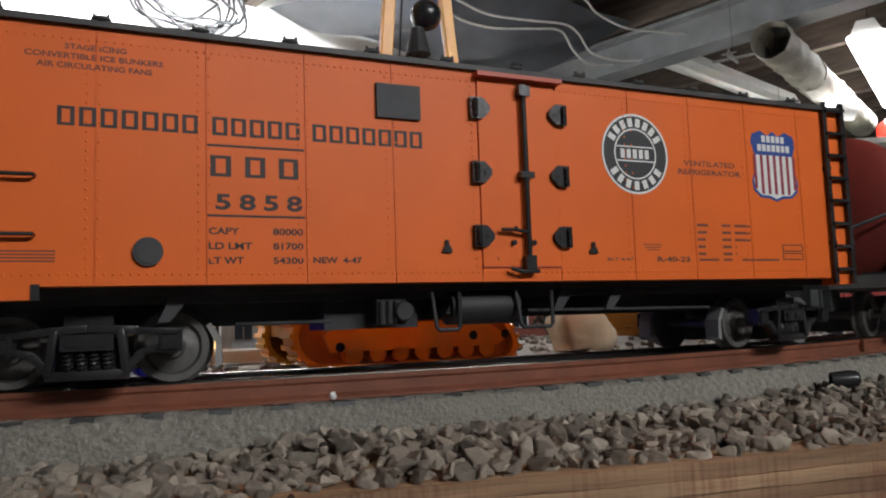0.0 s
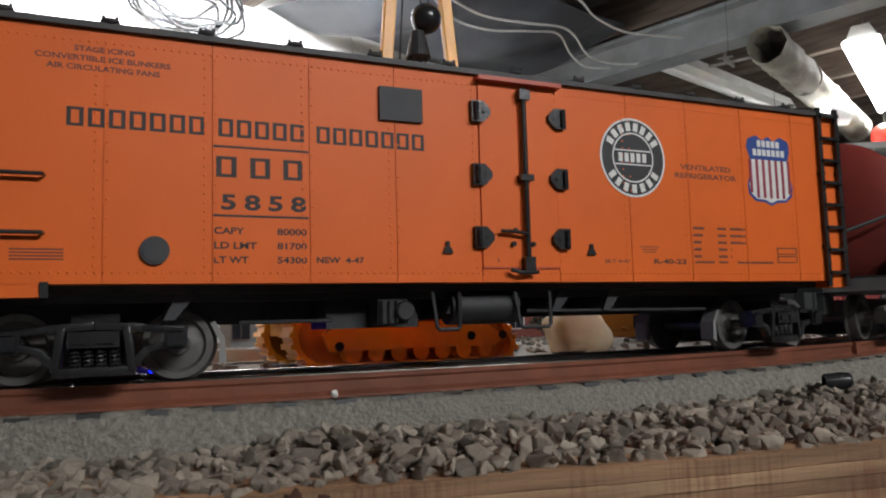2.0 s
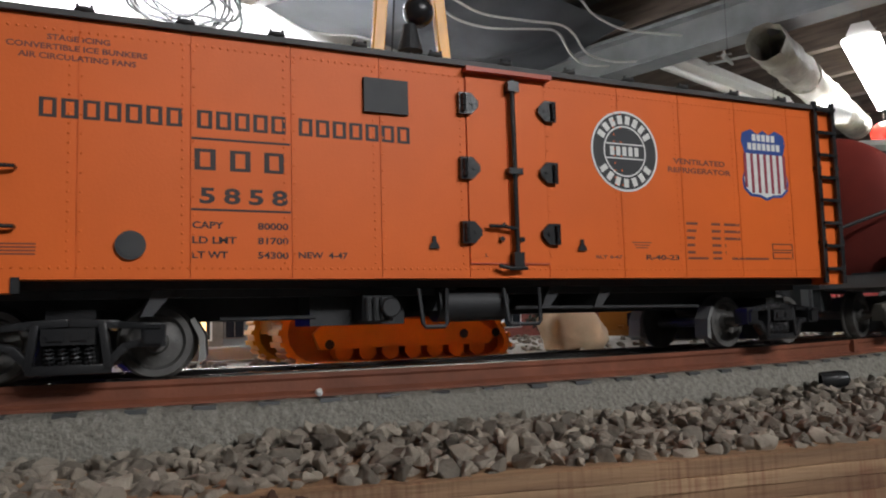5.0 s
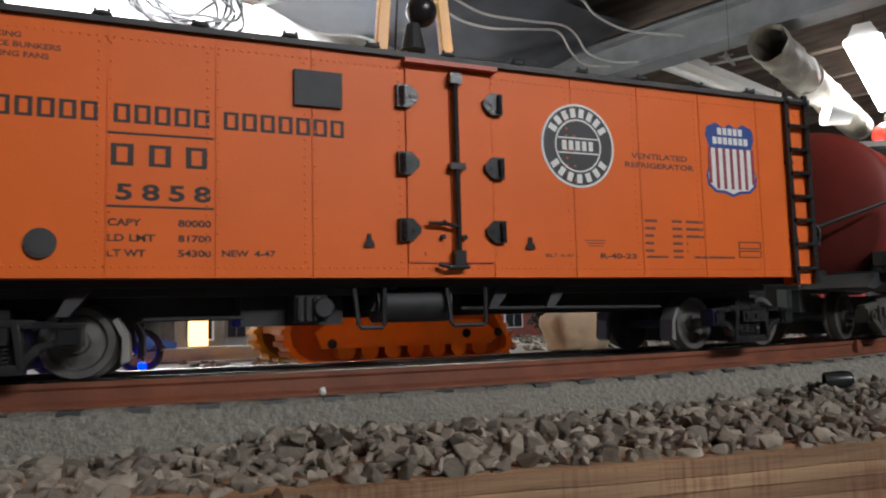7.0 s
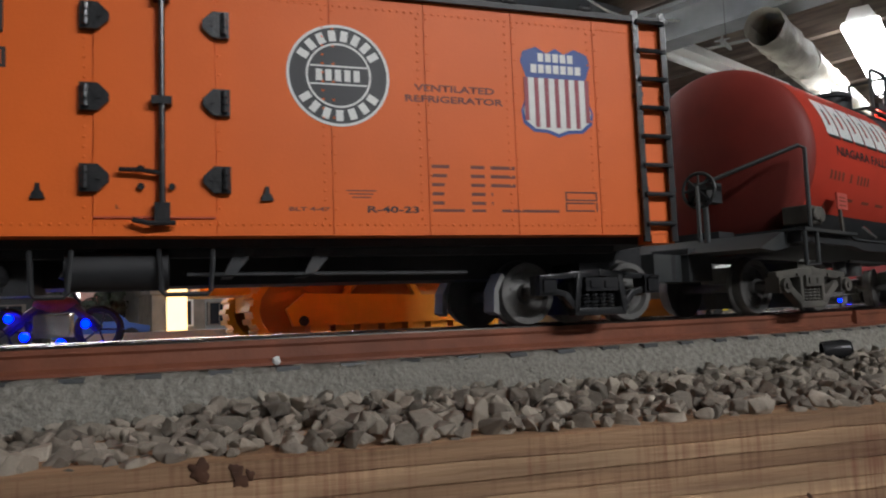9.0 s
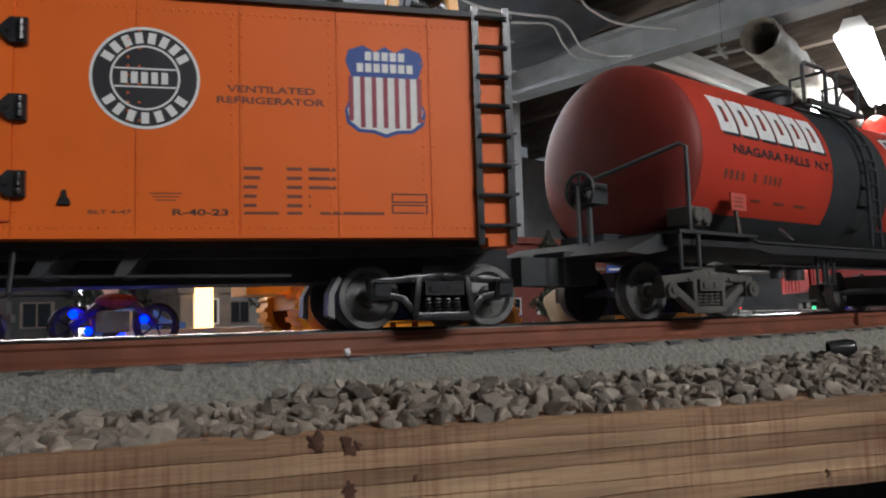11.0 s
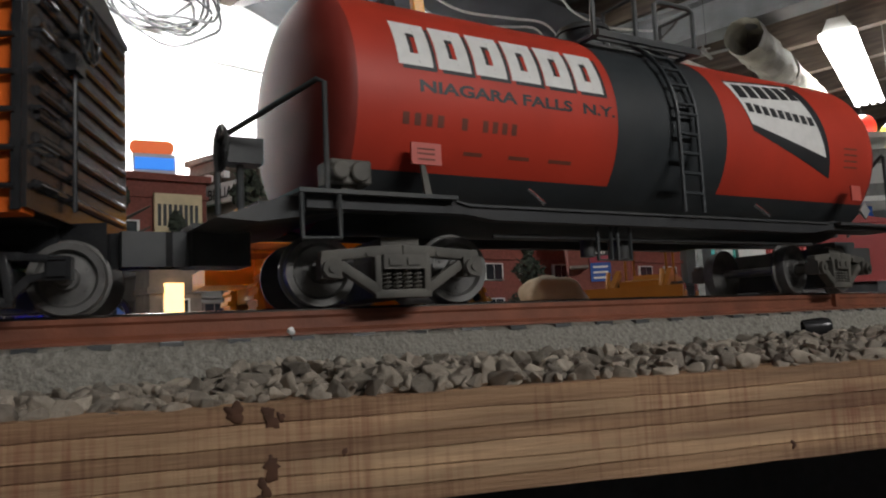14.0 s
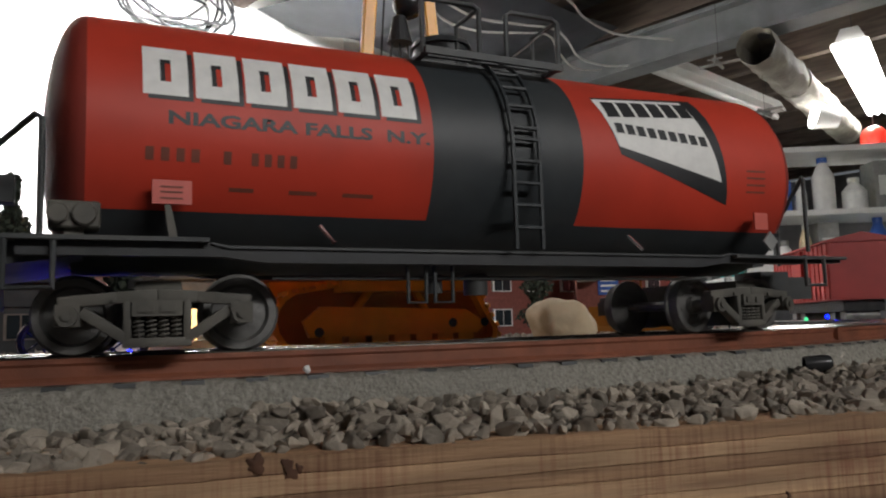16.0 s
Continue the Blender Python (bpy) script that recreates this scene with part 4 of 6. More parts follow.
        for k in range(7):
            bm = bmesh.new()
            z = 0.040 + k * 0.0125
            pipe(bm, [(xe, 0.004, z), (xe + s * 0.004, 0.004, z), (xe + s * 0.004, 0.018, z), (xe, 0.018, z)], 0.0007, 6)
            part("rung", bm, BLACKP, end)
        # coupler
        bm = bmesh.new()
        box(bm, min(xe - s * 0.01, xe + s * 0.012), max(xe - s * 0.01, xe + s * 0.012), 0.044, 0.064, 0.018, 0.0335)
        box(bm, min(xe + s * 0.012, xe + s * 0.034), max(xe + s * 0.012, xe + s * 0.034), 0.048, 0.060, 0.017, 0.030)
        bevel(bm, 0.0012, 2)
        part("coupler", bm, BLACKP, car, "black knuckle coupler")
    # under the floor
    part("centre_sill", bbx(0.001, X0 + 0.004, X1 - 0.004, 0.040, 0.068, 0.020, ZB), UNDERBLACK, car)
    part("side_sill", bx(X0 + 0.02, X1 - 0.02, 0.014, 0.020, 0.0285, ZB), UNDERBLACK, car)
    part("floor_plate", bx(X0 + 0.003, X1 - 0.003, 0.010, WD - 0.003, ZB - 0.003, ZB + 0.0005), UNDERBLACK, car)
    part("battery_box", bbx(0.001, -0.077, -0.037, 0.022, 0.046, 0.0170, 0.0318), UNDERBLACK, car)
    bm = bmesh.new()
    box(bm, -0.059, -0.046, 0.010, 0.026, 0.0180, 0.0285)
    for k in range(4):
        box(bm, -0.0582 + 0.0031 * k, -0.0568 + 0.0031 * k, 0.0086, 0.0100, 0.0185, 0.0280)
    rod(bm, (-0.048, 0.007, 0.0235), (-0.048, 0.028, 0.0235), 0.0040, 14)
    bevel(bm, 0.0006, 1)
    part("brake_valve", bm, UNDERBLACK, car)
    bm = bmesh.new()
    rod(bm, (-0.026, 0.016, 0.0245), (0.006, 0.016, 0.0245), 0.0072, 18)
    part("air_reservoir", bm, UNDERBLACK, car, "", True)
    for x, w in ((-0.0298, 0.0052), (0.0118, 0.0078)):
        bm = bmesh.new()
        pipe(bm, [(x - w - 0.001, 0.008, 0.031), (x - w, 0.006, 0.0168), (x - w + 0.001, 0.006, 0.0155), (x + w - 0.001, 0.006, 0.0155), (x + w, 0.006, 0.0168), (x + w + 0.001, 0.008, 0.031)], 0.0009, 6)
        part("hanger_step", bm, UNDERBLACK, car)
    bm = bmesh.new()
    rod(bm, (0.012, 0.014, 0.0225), (0.115, 0.014, 0.0215), 0.0008, 6)
    part("brake_pull_rod", bm, UNDERBLACK, car)
    bm = bmesh.new()
    rod(bm, (-0.112, 0.018, 0.0205), (-0.077, 0.014, 0.0205), 0.0008, 6)
    part("brake_pull_rod", bm, UNDERBLACK, car)
    for x in (-0.13, -0.018, 0.034, 0.062):
        bm = bmesh.new()
        prism(bm, [(x - 0.004, 0.0345), (x + 0.004, 0.0345), (x - 0.006, 0.022), (x - 0.010, 0.022)], 0.012, 0.045)
        part("cross_bearer", bm, BLACKMATT, car)
    # lettering
    lettering("capacity_lettering", "CAPY", -0.1241, -0.1135, 0.0522, 0.0547, INK, car)
    lettering("capacity_lettering", "80000", -0.1015, -0.0904, 0.0522, 0.0547, INK, car)
    lettering("capacity_lettering", "LD LMT", -0.1241, -0.1090, 0.0469, 0.0494, INK, car)
    lettering("capacity_lettering", "81700", -0.1015, -0.0904, 0.0469, 0.0494, INK, car)
    lettering("capacity_lettering", "LT WT", -0.1241, -0.1120, 0.0417, 0.0442, INK, car)
    lettering("capacity_lettering", "54300", -0.1015, -0.0904, 0.0417, 0.0442, INK, car)
    lettering("capacity_lettering", "NEW  4-47", -0.0867, -0.0679, 0.0419, 0.0443, INK, car)
    lettering("car_number", "5858", -0.1217, -0.0905, 0.0610, 0.0668, INK, car, bold=0.03, apart=1.45)
    lettering("type_lettering", "VENTILATED", 0.0919, 0.1238, 0.0882, 0.0908, INKFADE, car)
    lettering("type_lettering", "REFRIGERATOR", 0.0884, 0.1274, 0.0840, 0.0866, INKFADE, car)
    lettering("class_lettering", "R-40-23", 0.0732, 0.0923, 0.0426, 0.0450, INK, car)
    lettering("built_lettering", "BLT 4-47", 0.0456, 0.0597, 0.0430, 0.0445, INKFADE, car)
    lettering("fan_lettering", "STAGE ICING", -0.1701, -0.1510, 0.1140, 0.1160, INKFADE, car)
    lettering("fan_lettering", "CONVERTIBLE ICE BUNKERS", -0.1820, -0.1391, 0.1107, 0.1127, INKFADE, car)
    lettering("fan_lettering", "AIR CIRCULATING FANS", -0.1785, -0.1427, 0.1074, 0.1094, INKFADE, car)
    lettering("door_lettering", "L", -0.0096, -0.0086, 0.0432, 0.0446, INK, car, y=-0.0008)
    letter_bars(car, -0.1728, -0.0409, 0.0879, 0.0945, (7, 5, 7), INK, gap=0.2, name="owner_bar")
    letter_bars(car, -0.1237, -0.0915, 0.0730, 0.0806, (1, 1, 1), INK, gap=0.08, name="owner_bar")
    for z in (0.0838, 0.0585):
        part("print_line", bx(-0.1245, -0.0895, -0.0001, 0.0001, z, z + 0.0008), INK, car)
    for k, (a, b) in enumerate(((0.0976, 0.1045), (0.0976, 0.1035), (0.0976, 0.1025), (0.0976, 0.1022), (0.0976, 0.1022))):
        z = 0.0600 - 0.0034 * k
        for p, q in ((a, b), (0.113, 0.1185), (0.121, 0.131 if k < 3 else 0.1215)):
            part("data_bar", bx(p, q, -0.0001, 0.0001, z - 0.0006, z + 0.0006), INKFADE, car)
    for p, q in ((0.0976, 0.110), (0.113, 0.1185), (0.125, 0.149)):
        part("data_bar", bx(p, q, -0.0001, 0.0001, 0.0431, 0.0441), INKFADE, car)
    bm = bmesh.new()
    for z0 in (0.0436, 0.0478):
        for a in ((0.1520, 0.1659, z0, z0 + 0.0005), (0.1520, 0.1659, z0 + 0.0030, z0 + 0.0035), (0.1520, 0.1525, z0, z0 + 0.0035), (0.1654, 0.1659, z0, z0 + 0.0035)):
            box(bm, a[0], a[1], -0.0001, 0.0001, a[2], a[3])
    part("stencil_box", bm, INK, car)
    bm = bmesh.new()
    for k in range(3):
        rounded(bm, 0.0655 + 0.001 * k, 0.0765 - 0.001 * k, 0.0483 - 0.0012 * k + 0.002, 0.0487 - 0.0012 * k + 0.002, 0.0002, -0.0001, 0.0001, 1)
    part("maker_stencil", bm, INKFADE, car)
    for k in range(4):
        part("data_bar", bx(-0.1880, -0.1722, -0.0001, 0.0001, 0.0424 + 0.0011 * k, 0.0429 + 0.0011 * k), INKFADE, car)
    # round railway emblem: black disc, white ring, plain bars
    cx, cz, R = 0.0640, 0.0920, 0.0186

    def disc(name, r0, r1, mt, y, parent):
        bm = bmesh.new()
        seg = 64
        a = [bm.verts.new((cx + r1 * math.cos(k * math.tau / seg), y, cz + r1 * math.sin(k * math.tau / seg))) for k in range(seg)]
        if r0 > 0:
            b = [bm.verts.new((cx + r0 * math.cos(k * math.tau / seg), y, cz + r0 * math.sin(k * math.tau / seg))) for k in range(seg)]
            for k in range(seg):
                bm.faces.new((a[k], a[(k + 1) % seg], b[(k + 1) % seg], b[k]))
        else:
            bm.faces.new(a)
        return part(name, bm, mt, parent)
    em = disc("round_emblem", 0, R, BLACKPRINT, -0.0001, car)
    tagged(em, "black round emblem with white rings and bars")
    disc("ring", R * 0.945, R, WHITEPRINT, -0.0002, em)
    disc("ring", R * 0.595, R * 0.635, WHITEPRINT, -0.0002, em)
    for a0, a1, n in ((158, 22, 8), (205, 335, 7)):
        for k in range(n):
            a = radians(a0 + (a1 - a0) * (k + 0.5) / n)
            up = 1 if a0 < 180 else -1
            bm = bmesh.new()
            m = Matrix.Translation((cx + R * 0.785 * math.cos(a), -0.0002, cz + R * 0.785 * math.sin(a))) @ Matrix.Rotation(-(a - math.pi / 2 * up), 4, "Y")
            box(bm, -0.0013, 0.0013, 0, 0.0001, -0.0020, 0.0020, m)
            part("name_bar", bm, WHITEPRINT, em)
    for z in (0.0030, -0.0036):
        part("rule", bx(cx - 0.0103, cx + 0.0103, -0.0002, -0.0001, cz + z, cz + z + 0.0006), WHITEPRINT, em)
    for k in range(5):
        part("name_bar", bx(cx - 0.0082 + 0.0034 * k, cx - 0.0060 + 0.0034 * k, -0.0002, -0.0001, cz - 0.0021, cz + 0.0021), WHITEPRINT, em)
    # shield emblem
    sx, st, sb, hw = 0.1505, 0.1076, 0.0737, 0.0152

    def shield(k):
        pts = [(-0.92, 0.0), (-0.55, 0.06), (-0.25, -0.01), (0, 0.055), (0.25, -0.01), (0.55, 0.06), (0.92, 0.0), (1.0, -0.12), (0.86, -0.30), (0.90, -0.55), (1.03, -0.70), (0.98, -0.84), (0.70, -0.94), (0.30, -0.95), (0, -1.0), (-0.30, -0.95), (-0.70, -0.94), (-0.98, -0.84), (-1.03, -0.70), (-0.90, -0.55), (-0.86, -0.30), (-1.0, -0.12)]
        H = st - sb
        cz2 = -0.47
        return [(sx + x * k * hw, st + (cz2 + (z - cz2) * (k if k == 1 else k - 0.01)) * H - 0.001) for x, z in pts]
    bm = bmesh.new()
    prism(bm, shield(1.0)[::-1], -0.0001, 0.0001)
    sh = part("shield_emblem", bm, BLUEPRINT, car, "blue, white and red striped shield emblem")
    bm = bmesh.new()
    lo = [p for p in shield(0.93) if p[1] < 0.0975]
    lo = [(sx + 0.0126, 0.0962)] + [p for p in lo] + [(sx - 0.0126, 0.0962)]
    prism(bm, lo[::-1], -0.0002, 0.0)
    part("white_field", bm, WHITEPRINT, sh)
    for k in range(7):
        x = sx - 0.0132 + k * 0.0044
        zb = 0.0765 if abs(x - sx) < 0.009 else 0.0790
        part("stripe", bx(x - 0.0009, x + 0.0009, -0.0003, -0.0001, zb, 0.0962), REDPRINT, sh)
    for z, n in ((0.1028, 5), (0.0982, 7)):
        for k in range(n):
            w = 0.0225 / 7
            x = sx - n * w / 2 + k * w
            part("name_bar", bx(x + 0.0004, x + w - 0.0004, -0.0002, -0.0001, z, z + 0.0034), WHITEPRINT, sh)
    build_truck(car, -0.1569, BLACKP, 0.0130, 0.0545, "cast")
    build_truck(car, 0.1700, BLACKP, 0.0130, 0.0545, "cast")
    MOVERS["cars"].append((car, 0.009))
    return car


def build_tank_car():
    car = thing("tank_car", "red and black model tank car with weathered grey trucks", "model railway car")
    VC, ZC, R, E = 0.0475, 0.0806, 0.0500, 0.165

    def skin(x, z, off=0.00012):
        a = math.asin(max(-1, min(1, (z - ZC) / (R + off))))
        return (x, VC - (R + off) * math.cos(a), ZC + (R + off) * math.sin(a))

    def shell(x0, x1, material, name, r=R, dome=0, a0=0, a1=360):
        bm = bmesh.new()
        seg = 96
        prof = [(x0, r), (x1, r)]
        if dome:
            prof = []
            for k in range(13):
                t = k / 12 * math.pi / 2
                prof.append((x0 + dome * 0.0145 * math.sin(t), r * (math.cos(t) ** 0.92)))
        rows = []
        for x, rr in prof:
            rows.append([bm.verts.new((x, VC - rr * math.cos(k * math.tau / seg), ZC + rr * math.sin(k * math.tau / seg))) for k in range(seg)])
        for a, b in zip(rows[:-1], rows[1:]):
            for k in range(seg):
                l = (k + 1) % seg
                bm.faces.new((a[k], b[k], b[l], a[l]))
        bmesh.ops.remove_doubles(bm, verts=bm.verts, dist=1e-6)
        return part(name, bm, material, car, "", True)
    shell(-E, -0.0368, TANKRED, "tank_barrel")
    shell(-0.0368, 0.0372, TANKBLACK, "tank_band", R + 0.0001)
    shell(0.0372, E, TANKRED, "tank_barrel")
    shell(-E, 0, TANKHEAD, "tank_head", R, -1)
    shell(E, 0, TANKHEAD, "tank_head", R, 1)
    # black belly
    bm = bmesh.new()
    rows = []
    for x in (-E - 0.004, E + 0.004):
        rows.append([bm.verts.new((x, VC - (R + 0.0002) * math.cos(radians(a)), ZC + (R + 0.0002) * math.sin(radians(a)))) for a in range(-142, -37 + 1, 3)])
    for j in range(len(rows[0]) - 1):
        bm.faces.new((rows[0][j], rows[1][j], rows[1][j + 1], rows[0][j + 1]))
    part("belly", bm, TANKBLACK, car, "black underside of the tank", True)
    # underframe
    for s in (-1, 1):
        bm = bmesh.new()
        y = 0.006 if s < 0 else 0.098
        prism(bm, [(-0.185, 0.0385), (-0.124, 0.0385), (-0.118, 0.0372), (0.118, 0.0372), (0.124, 0.0385), (0.205, 0.0365), (0.205, 0.0345), (0.12, 0.0335), (0.105, 0.0315), (-0.105, 0.0315), (-0.12, 0.0335), (-0.185, 0.0335)], y - 0.006, y)
        # sill in duller black, the shade below its edge put into the colour
        part("side_sill", bm, UNDERBLACK, car, "", False)
        # paler strip stands for the light that the sill's upper edge catches
        bm = bmesh.new()
        prism(bm, [(-0.124, 0.0386), (-0.118, 0.0374), (0.118, 0.0374), (0.124, 0.0386), (0.124, 0.0379), (0.118, 0.0364), (-0.118, 0.0364), (-0.124, 0.0379)], y - 0.0072, y - 0.0061)
        part("lit_sill_edge", bm, FRAMEGREY, car, "thin paler strip for the light on the sill's edge")
    part("walkway", bbx(0.0006, -0.189, -0.125, -0.004, 0.030, 0.0383, 0.0398), FRAMEGREY, car)
    part("walkway", bbx(0.0006, 0.125, 0.205, -0.004, 0.030, 0.0360, 0.0375), FRAMEGREY, car)
    part("centre_sill", bbx(0.001, -0.19, 0.19, 0.038, 0.066, 0.0355, 0.042), UNDERBLACK, car)
    bm = bmesh.new()
    prism(bm, [(-0.215, 0.0300), (-0.190, 0.0385), (-0.165, 0.0390), (-0.165, 0.0340), (-0.200, 0.0290)], 0.006, 0.098)
    part("end_platform", bm, FRAMEGREY, car)
    for s in (-1, 1):
        x0 = s * 0.150
        bm = bmesh.new()
        prism(bm, [(x0 - 0.012, 0.036), (x0 + 0.012, 0.036), (x0 + 0.010, 0.050), (x0 - 0.010, 0.050)], 0.018, 0.084)
        part("saddle", bm, FRAMEGREY, car)
        bm = bmesh.new()
        e = s * 0.192
        box(bm, min(e, e + s * 0.022), max(e, e + s * 0.022), 0.042, 0.062, 0.017, 0.033)
        box(bm, min(e + s * 0.022, e + s * 0.046), max(e + s * 0.022, e + s * 0.046), 0.046, 0.058, 0.017, 0.030)
        bevel(bm, 0.0012, 2)
        part("coupler", bm, FRAMEGREY, car, "dark grey knuckle coupler")
        # corner steps
        bm = bmesh.new()
        xa, xb = s * 0.188, s * 0.174
        pipe(bm, [(xa, -0.003, 0.038), (xa, -0.003, 0.0225), (xb, -0.003, 0.0225), (xb, -0.003, 0.038)], 0.0011, 8)
        part("corner_step", bm, FRAMEGREY, car, "", True)
        # end handrail
        bm = bmesh.new()
        xr = s * 0.178
        pipe(bm, [(xr, -0.002, 0.040), (xr, -0.002, 0.0785), (xr + s * 0.002, 0.0, 0.0800), (xr + s * 0.024, 0.032, 0.0665), (xr + s * 0.027, 0.040, 0.064), (xr + s * 0.027, 0.040, 0.036)], 0.0011, 8)
        part("end_rail", bm, FRAMEGREY, car, "", True)
    # brake wheel at the leading end
    bm = bmesh.new()
    for k in range(20):
        a, b2 = k * math.tau / 20, (k + 1) * math.tau / 20
        rod(bm, (-0.2035, 0.040 + 0.0085 * math.cos(a), 0.062 + 0.0085 * math.sin(a)), (-0.2035, 0.040 + 0.0085 * math.cos(b2), 0.062 + 0.0085 * math.sin(b2)), 0.0009, 6)
    for k in range(4):
        a = k * math.tau / 8
        rod(bm, (-0.2035, 0.040 - 0.0085 * math.cos(a), 0.062 - 0.0085 * math.sin(a)), (-0.2035, 0.040 + 0.0085 * math.cos(a), 0.062 + 0.0085 * math.sin(a)), 0.0007, 6)
    box(bm, -0.2035, -0.188, 0.036, 0.046, 0.056, 0.066)
    rod(bm, (-0.196, 0.041, 0.036), (-0.196, 0.041, 0.058), 0.0015, 8)
    part("brake_wheel", bm, FRAMEGREY, car)
    # valve box and placard
    bm = bmesh.new()
    box(bm, -0.176, -0.160, -0.001, 0.012, 0.0425, 0.0515)
    rod(bm, (-0.173, -0.001, 0.047), (-0.173, -0.004, 0.047), 0.0035, 12)
    rod(bm, (-0.165, -0.001, 0.047), (-0.165, -0.003, 0.047), 0.0040, 12)
    box(bm, -0.171, -0.165, 0.002, 0.008, 0.0395, 0.043)
    bevel(bm, 0.0006, 1)
    part("brake_valve", bm, TRUCKGREY, car)
    bm = bmesh.new()
    box(bm, -0.1441, -0.1310, -0.0028, -0.0018, 0.0513, 0.0597)
    pl = part("placard", bm, PINKPLATE, car, "small pale red placard")
    for z in (0.0530, 0.0552, 0.0570):
        part("print_bar", bx(-0.1415, -0.1340, -0.0030, -0.0027, z, z + 0.0006), INKFADE, pl)
    bm = bmesh.new()
    prism(bm, [(-0.1400, 0.0513), (-0.1380, 0.0513), (-0.1355, 0.0398), (-0.1385, 0.0398)], -0.0022, -0.0010)
    part("placard_post", bm, TRUCKGREY, car)
    bm = bmesh.new()
    box(bm, 0.140, 0.149, -0.0030, -0.0020, 0.0505, 0.0590)
    part("placard", bm, PINKPLATE, car, "small pale red placard")
    bm = bmesh.new()
    box(bm, -0.0035, 0.0035, -0.0005, 0.0005, -0.0035, 0.0035)
    part("diamond_sign", bm, GREYPLASTIC, car, "grey diamond sign", False, pose(0.148, -0.0045, 0.0445, 0, 45, 0))
    for x in (-0.078, 0.072):
        bm = bmesh.new()
        rod(bm, (x, 0.002, 0.0395), (x - 0.004, 0.0075, 0.0465), 0.0009, 6)
        part("tank_strap_bolt", bm, CHROME, car)
    # ladder over the band
    bm = bmesh.new()
    angs = [radians(a) for a in range(-62, 61, 6)]
    lad = None
    for x in (-0.0015, 0.0115):
        pts = [(x, VC - (R + 0.0035) * math.cos(a), ZC + (R + 0.0035) * math.sin(a)) for a in angs if a > radians(-8)]
        pts = [(x, VC - R - 0.0035, 0.0378), (x, VC - R - 0.0035, ZC - 0.006)] + pts
        pipe(bm, pts, 0.0011, 6)
    lad = part("ladder", bm, TANKBLACK, car, "", True)
    for k in range(5):
        z = 0.047 + k * 0.0095
        bm = bmesh.new()
        rod(bm, (-0.0015, VC - R - 0.0035, z), (0.0115, VC - R - 0.0035, z), 0.0010, 6)
        part("rung", bm, TANKBLACK, lad)
    for a in (0.18, 0.38, 0.58, 0.78):
        bm = bmesh.new()
        y, z = VC - (R + 0.0035) * math.cos(a), ZC + (R + 0.0035) * math.sin(a)
        rod(bm, (-0.0015, y, z), (0.0115, y, z), 0.0010, 6)
        part("rung", bm, TANKBLACK, lad)
    # platform and dome on top
    ztop = ZC + R
    pf = part("top_platform", bbx(0.0004, -0.034, -0.031, 0.010, 0.032, 0.1240, 0.1256), FRAMEGREY, car, "open slatted walkway beside the dome")
    part("end_bar", bbx(0.0004, 0.033, 0.036, 0.010, 0.032, 0.1240, 0.1256), FRAMEGREY, pf)
    for y in (0.0165, 0.0235, 0.0305):
        part("slat", bbx(0.0003, -0.034, 0.036, y - 0.0010, y + 0.0010, 0.1246, 0.1258), FRAMEGREY, pf)
    part("platform_edge", bbx(0.0005, -0.034, 0.036, 0.0085, 0.0105, 0.1232, 0.1264), FRAMEGREY, pf)
    part("top_platform", bbx(0.0006, -0.034, 0.036, 0.064, 0.086, 0.1240, 0.1260), FRAMEGREY, car)
    for xa, xb in ((-0.034, -0.006), (0.008, 0.036)):
        bm = bmesh.new()
        pipe(bm, [(xa, 0.012, 0.124), (xa, 0.012, 0.147), (xa + 0.003, 0.012, 0.149), (xb - 0.003, 0.012, 0.149), (xb, 0.012, 0.147), (xb, 0.012, 0.124)], 0.0013, 8)
        part("hand_rail", bm, FRAMEGREY, car, "", True)
        bm = bmesh.new()
        pipe(bm, [(xb, 0.012, 0.148), (xb, 0.034, 0.148), (xb, 0.034, 0.126)], 0.0011, 8)
        part("hand_rail", bm, FRAMEGREY, car, "", True)
    bm = bmesh.new()
    rod(bm, (0.010, 0.014, 0.127), (0.031, 0.018, 0.144), 0.0007, 6)
    part("chain_bar", bm, CHROME, car)
    bm = bmesh.new()
    bmesh.ops.create_cone(bm, cap_ends=True, segments=32, radius1=0.0135, radius2=0.0135, depth=0.014, matrix=pose(-0.008, VC, ztop + 0.004))
    bmesh.ops.create_cone(bm, cap_ends=True, segments=32, radius1=0.0150, radius2=0.0135, depth=0.003, matrix=pose(-0.008, VC, ztop + 0.0115))
    part("dome", bm, TANKBLACK, car, "", True)
    # brand panel and lettering, wrapped on the barrel
    letter_bars(car, -0.1468, -0.0405, 0.0884, 0.1082, (6,), BLACKPRINT, gap=0.14, split=True, name="brand_shadow", bend=lambda x, z: skin(x, z, 0.00012))
    letter_bars(car, -0.1485, -0.0425, 0.0900, 0.1098, (6,), WHITEPRINT, gap=0.14, split=True, name="brand_bar", bend=lambda x, z: skin(x, z, 0.00022))
    lettering("town_lettering", "NIAGARA FALLS  N.Y.", -0.1389, -0.0384, 0.0796, 0.0846, BLACKPRINT, car, bend=skin, bold=0.035)
    for a, b in ((-0.1475, -0.127), (-0.121, -0.116), (-0.111, -0.092)):
        letter_bars(car, a, b, 0.0668, 0.0714, (4,) if b - a > 0.01 else (1,), INKFADE, gap=0.45, name="number_bar", bend=skin)
    for a, b in ((-0.118, -0.108), (-0.096, -0.084), (-0.075, -0.061)):
        letter_bars(car, a, b, 0.0575, 0.0590, (1,), INKFADE, gap=0.1, name="data_bar", bend=skin)

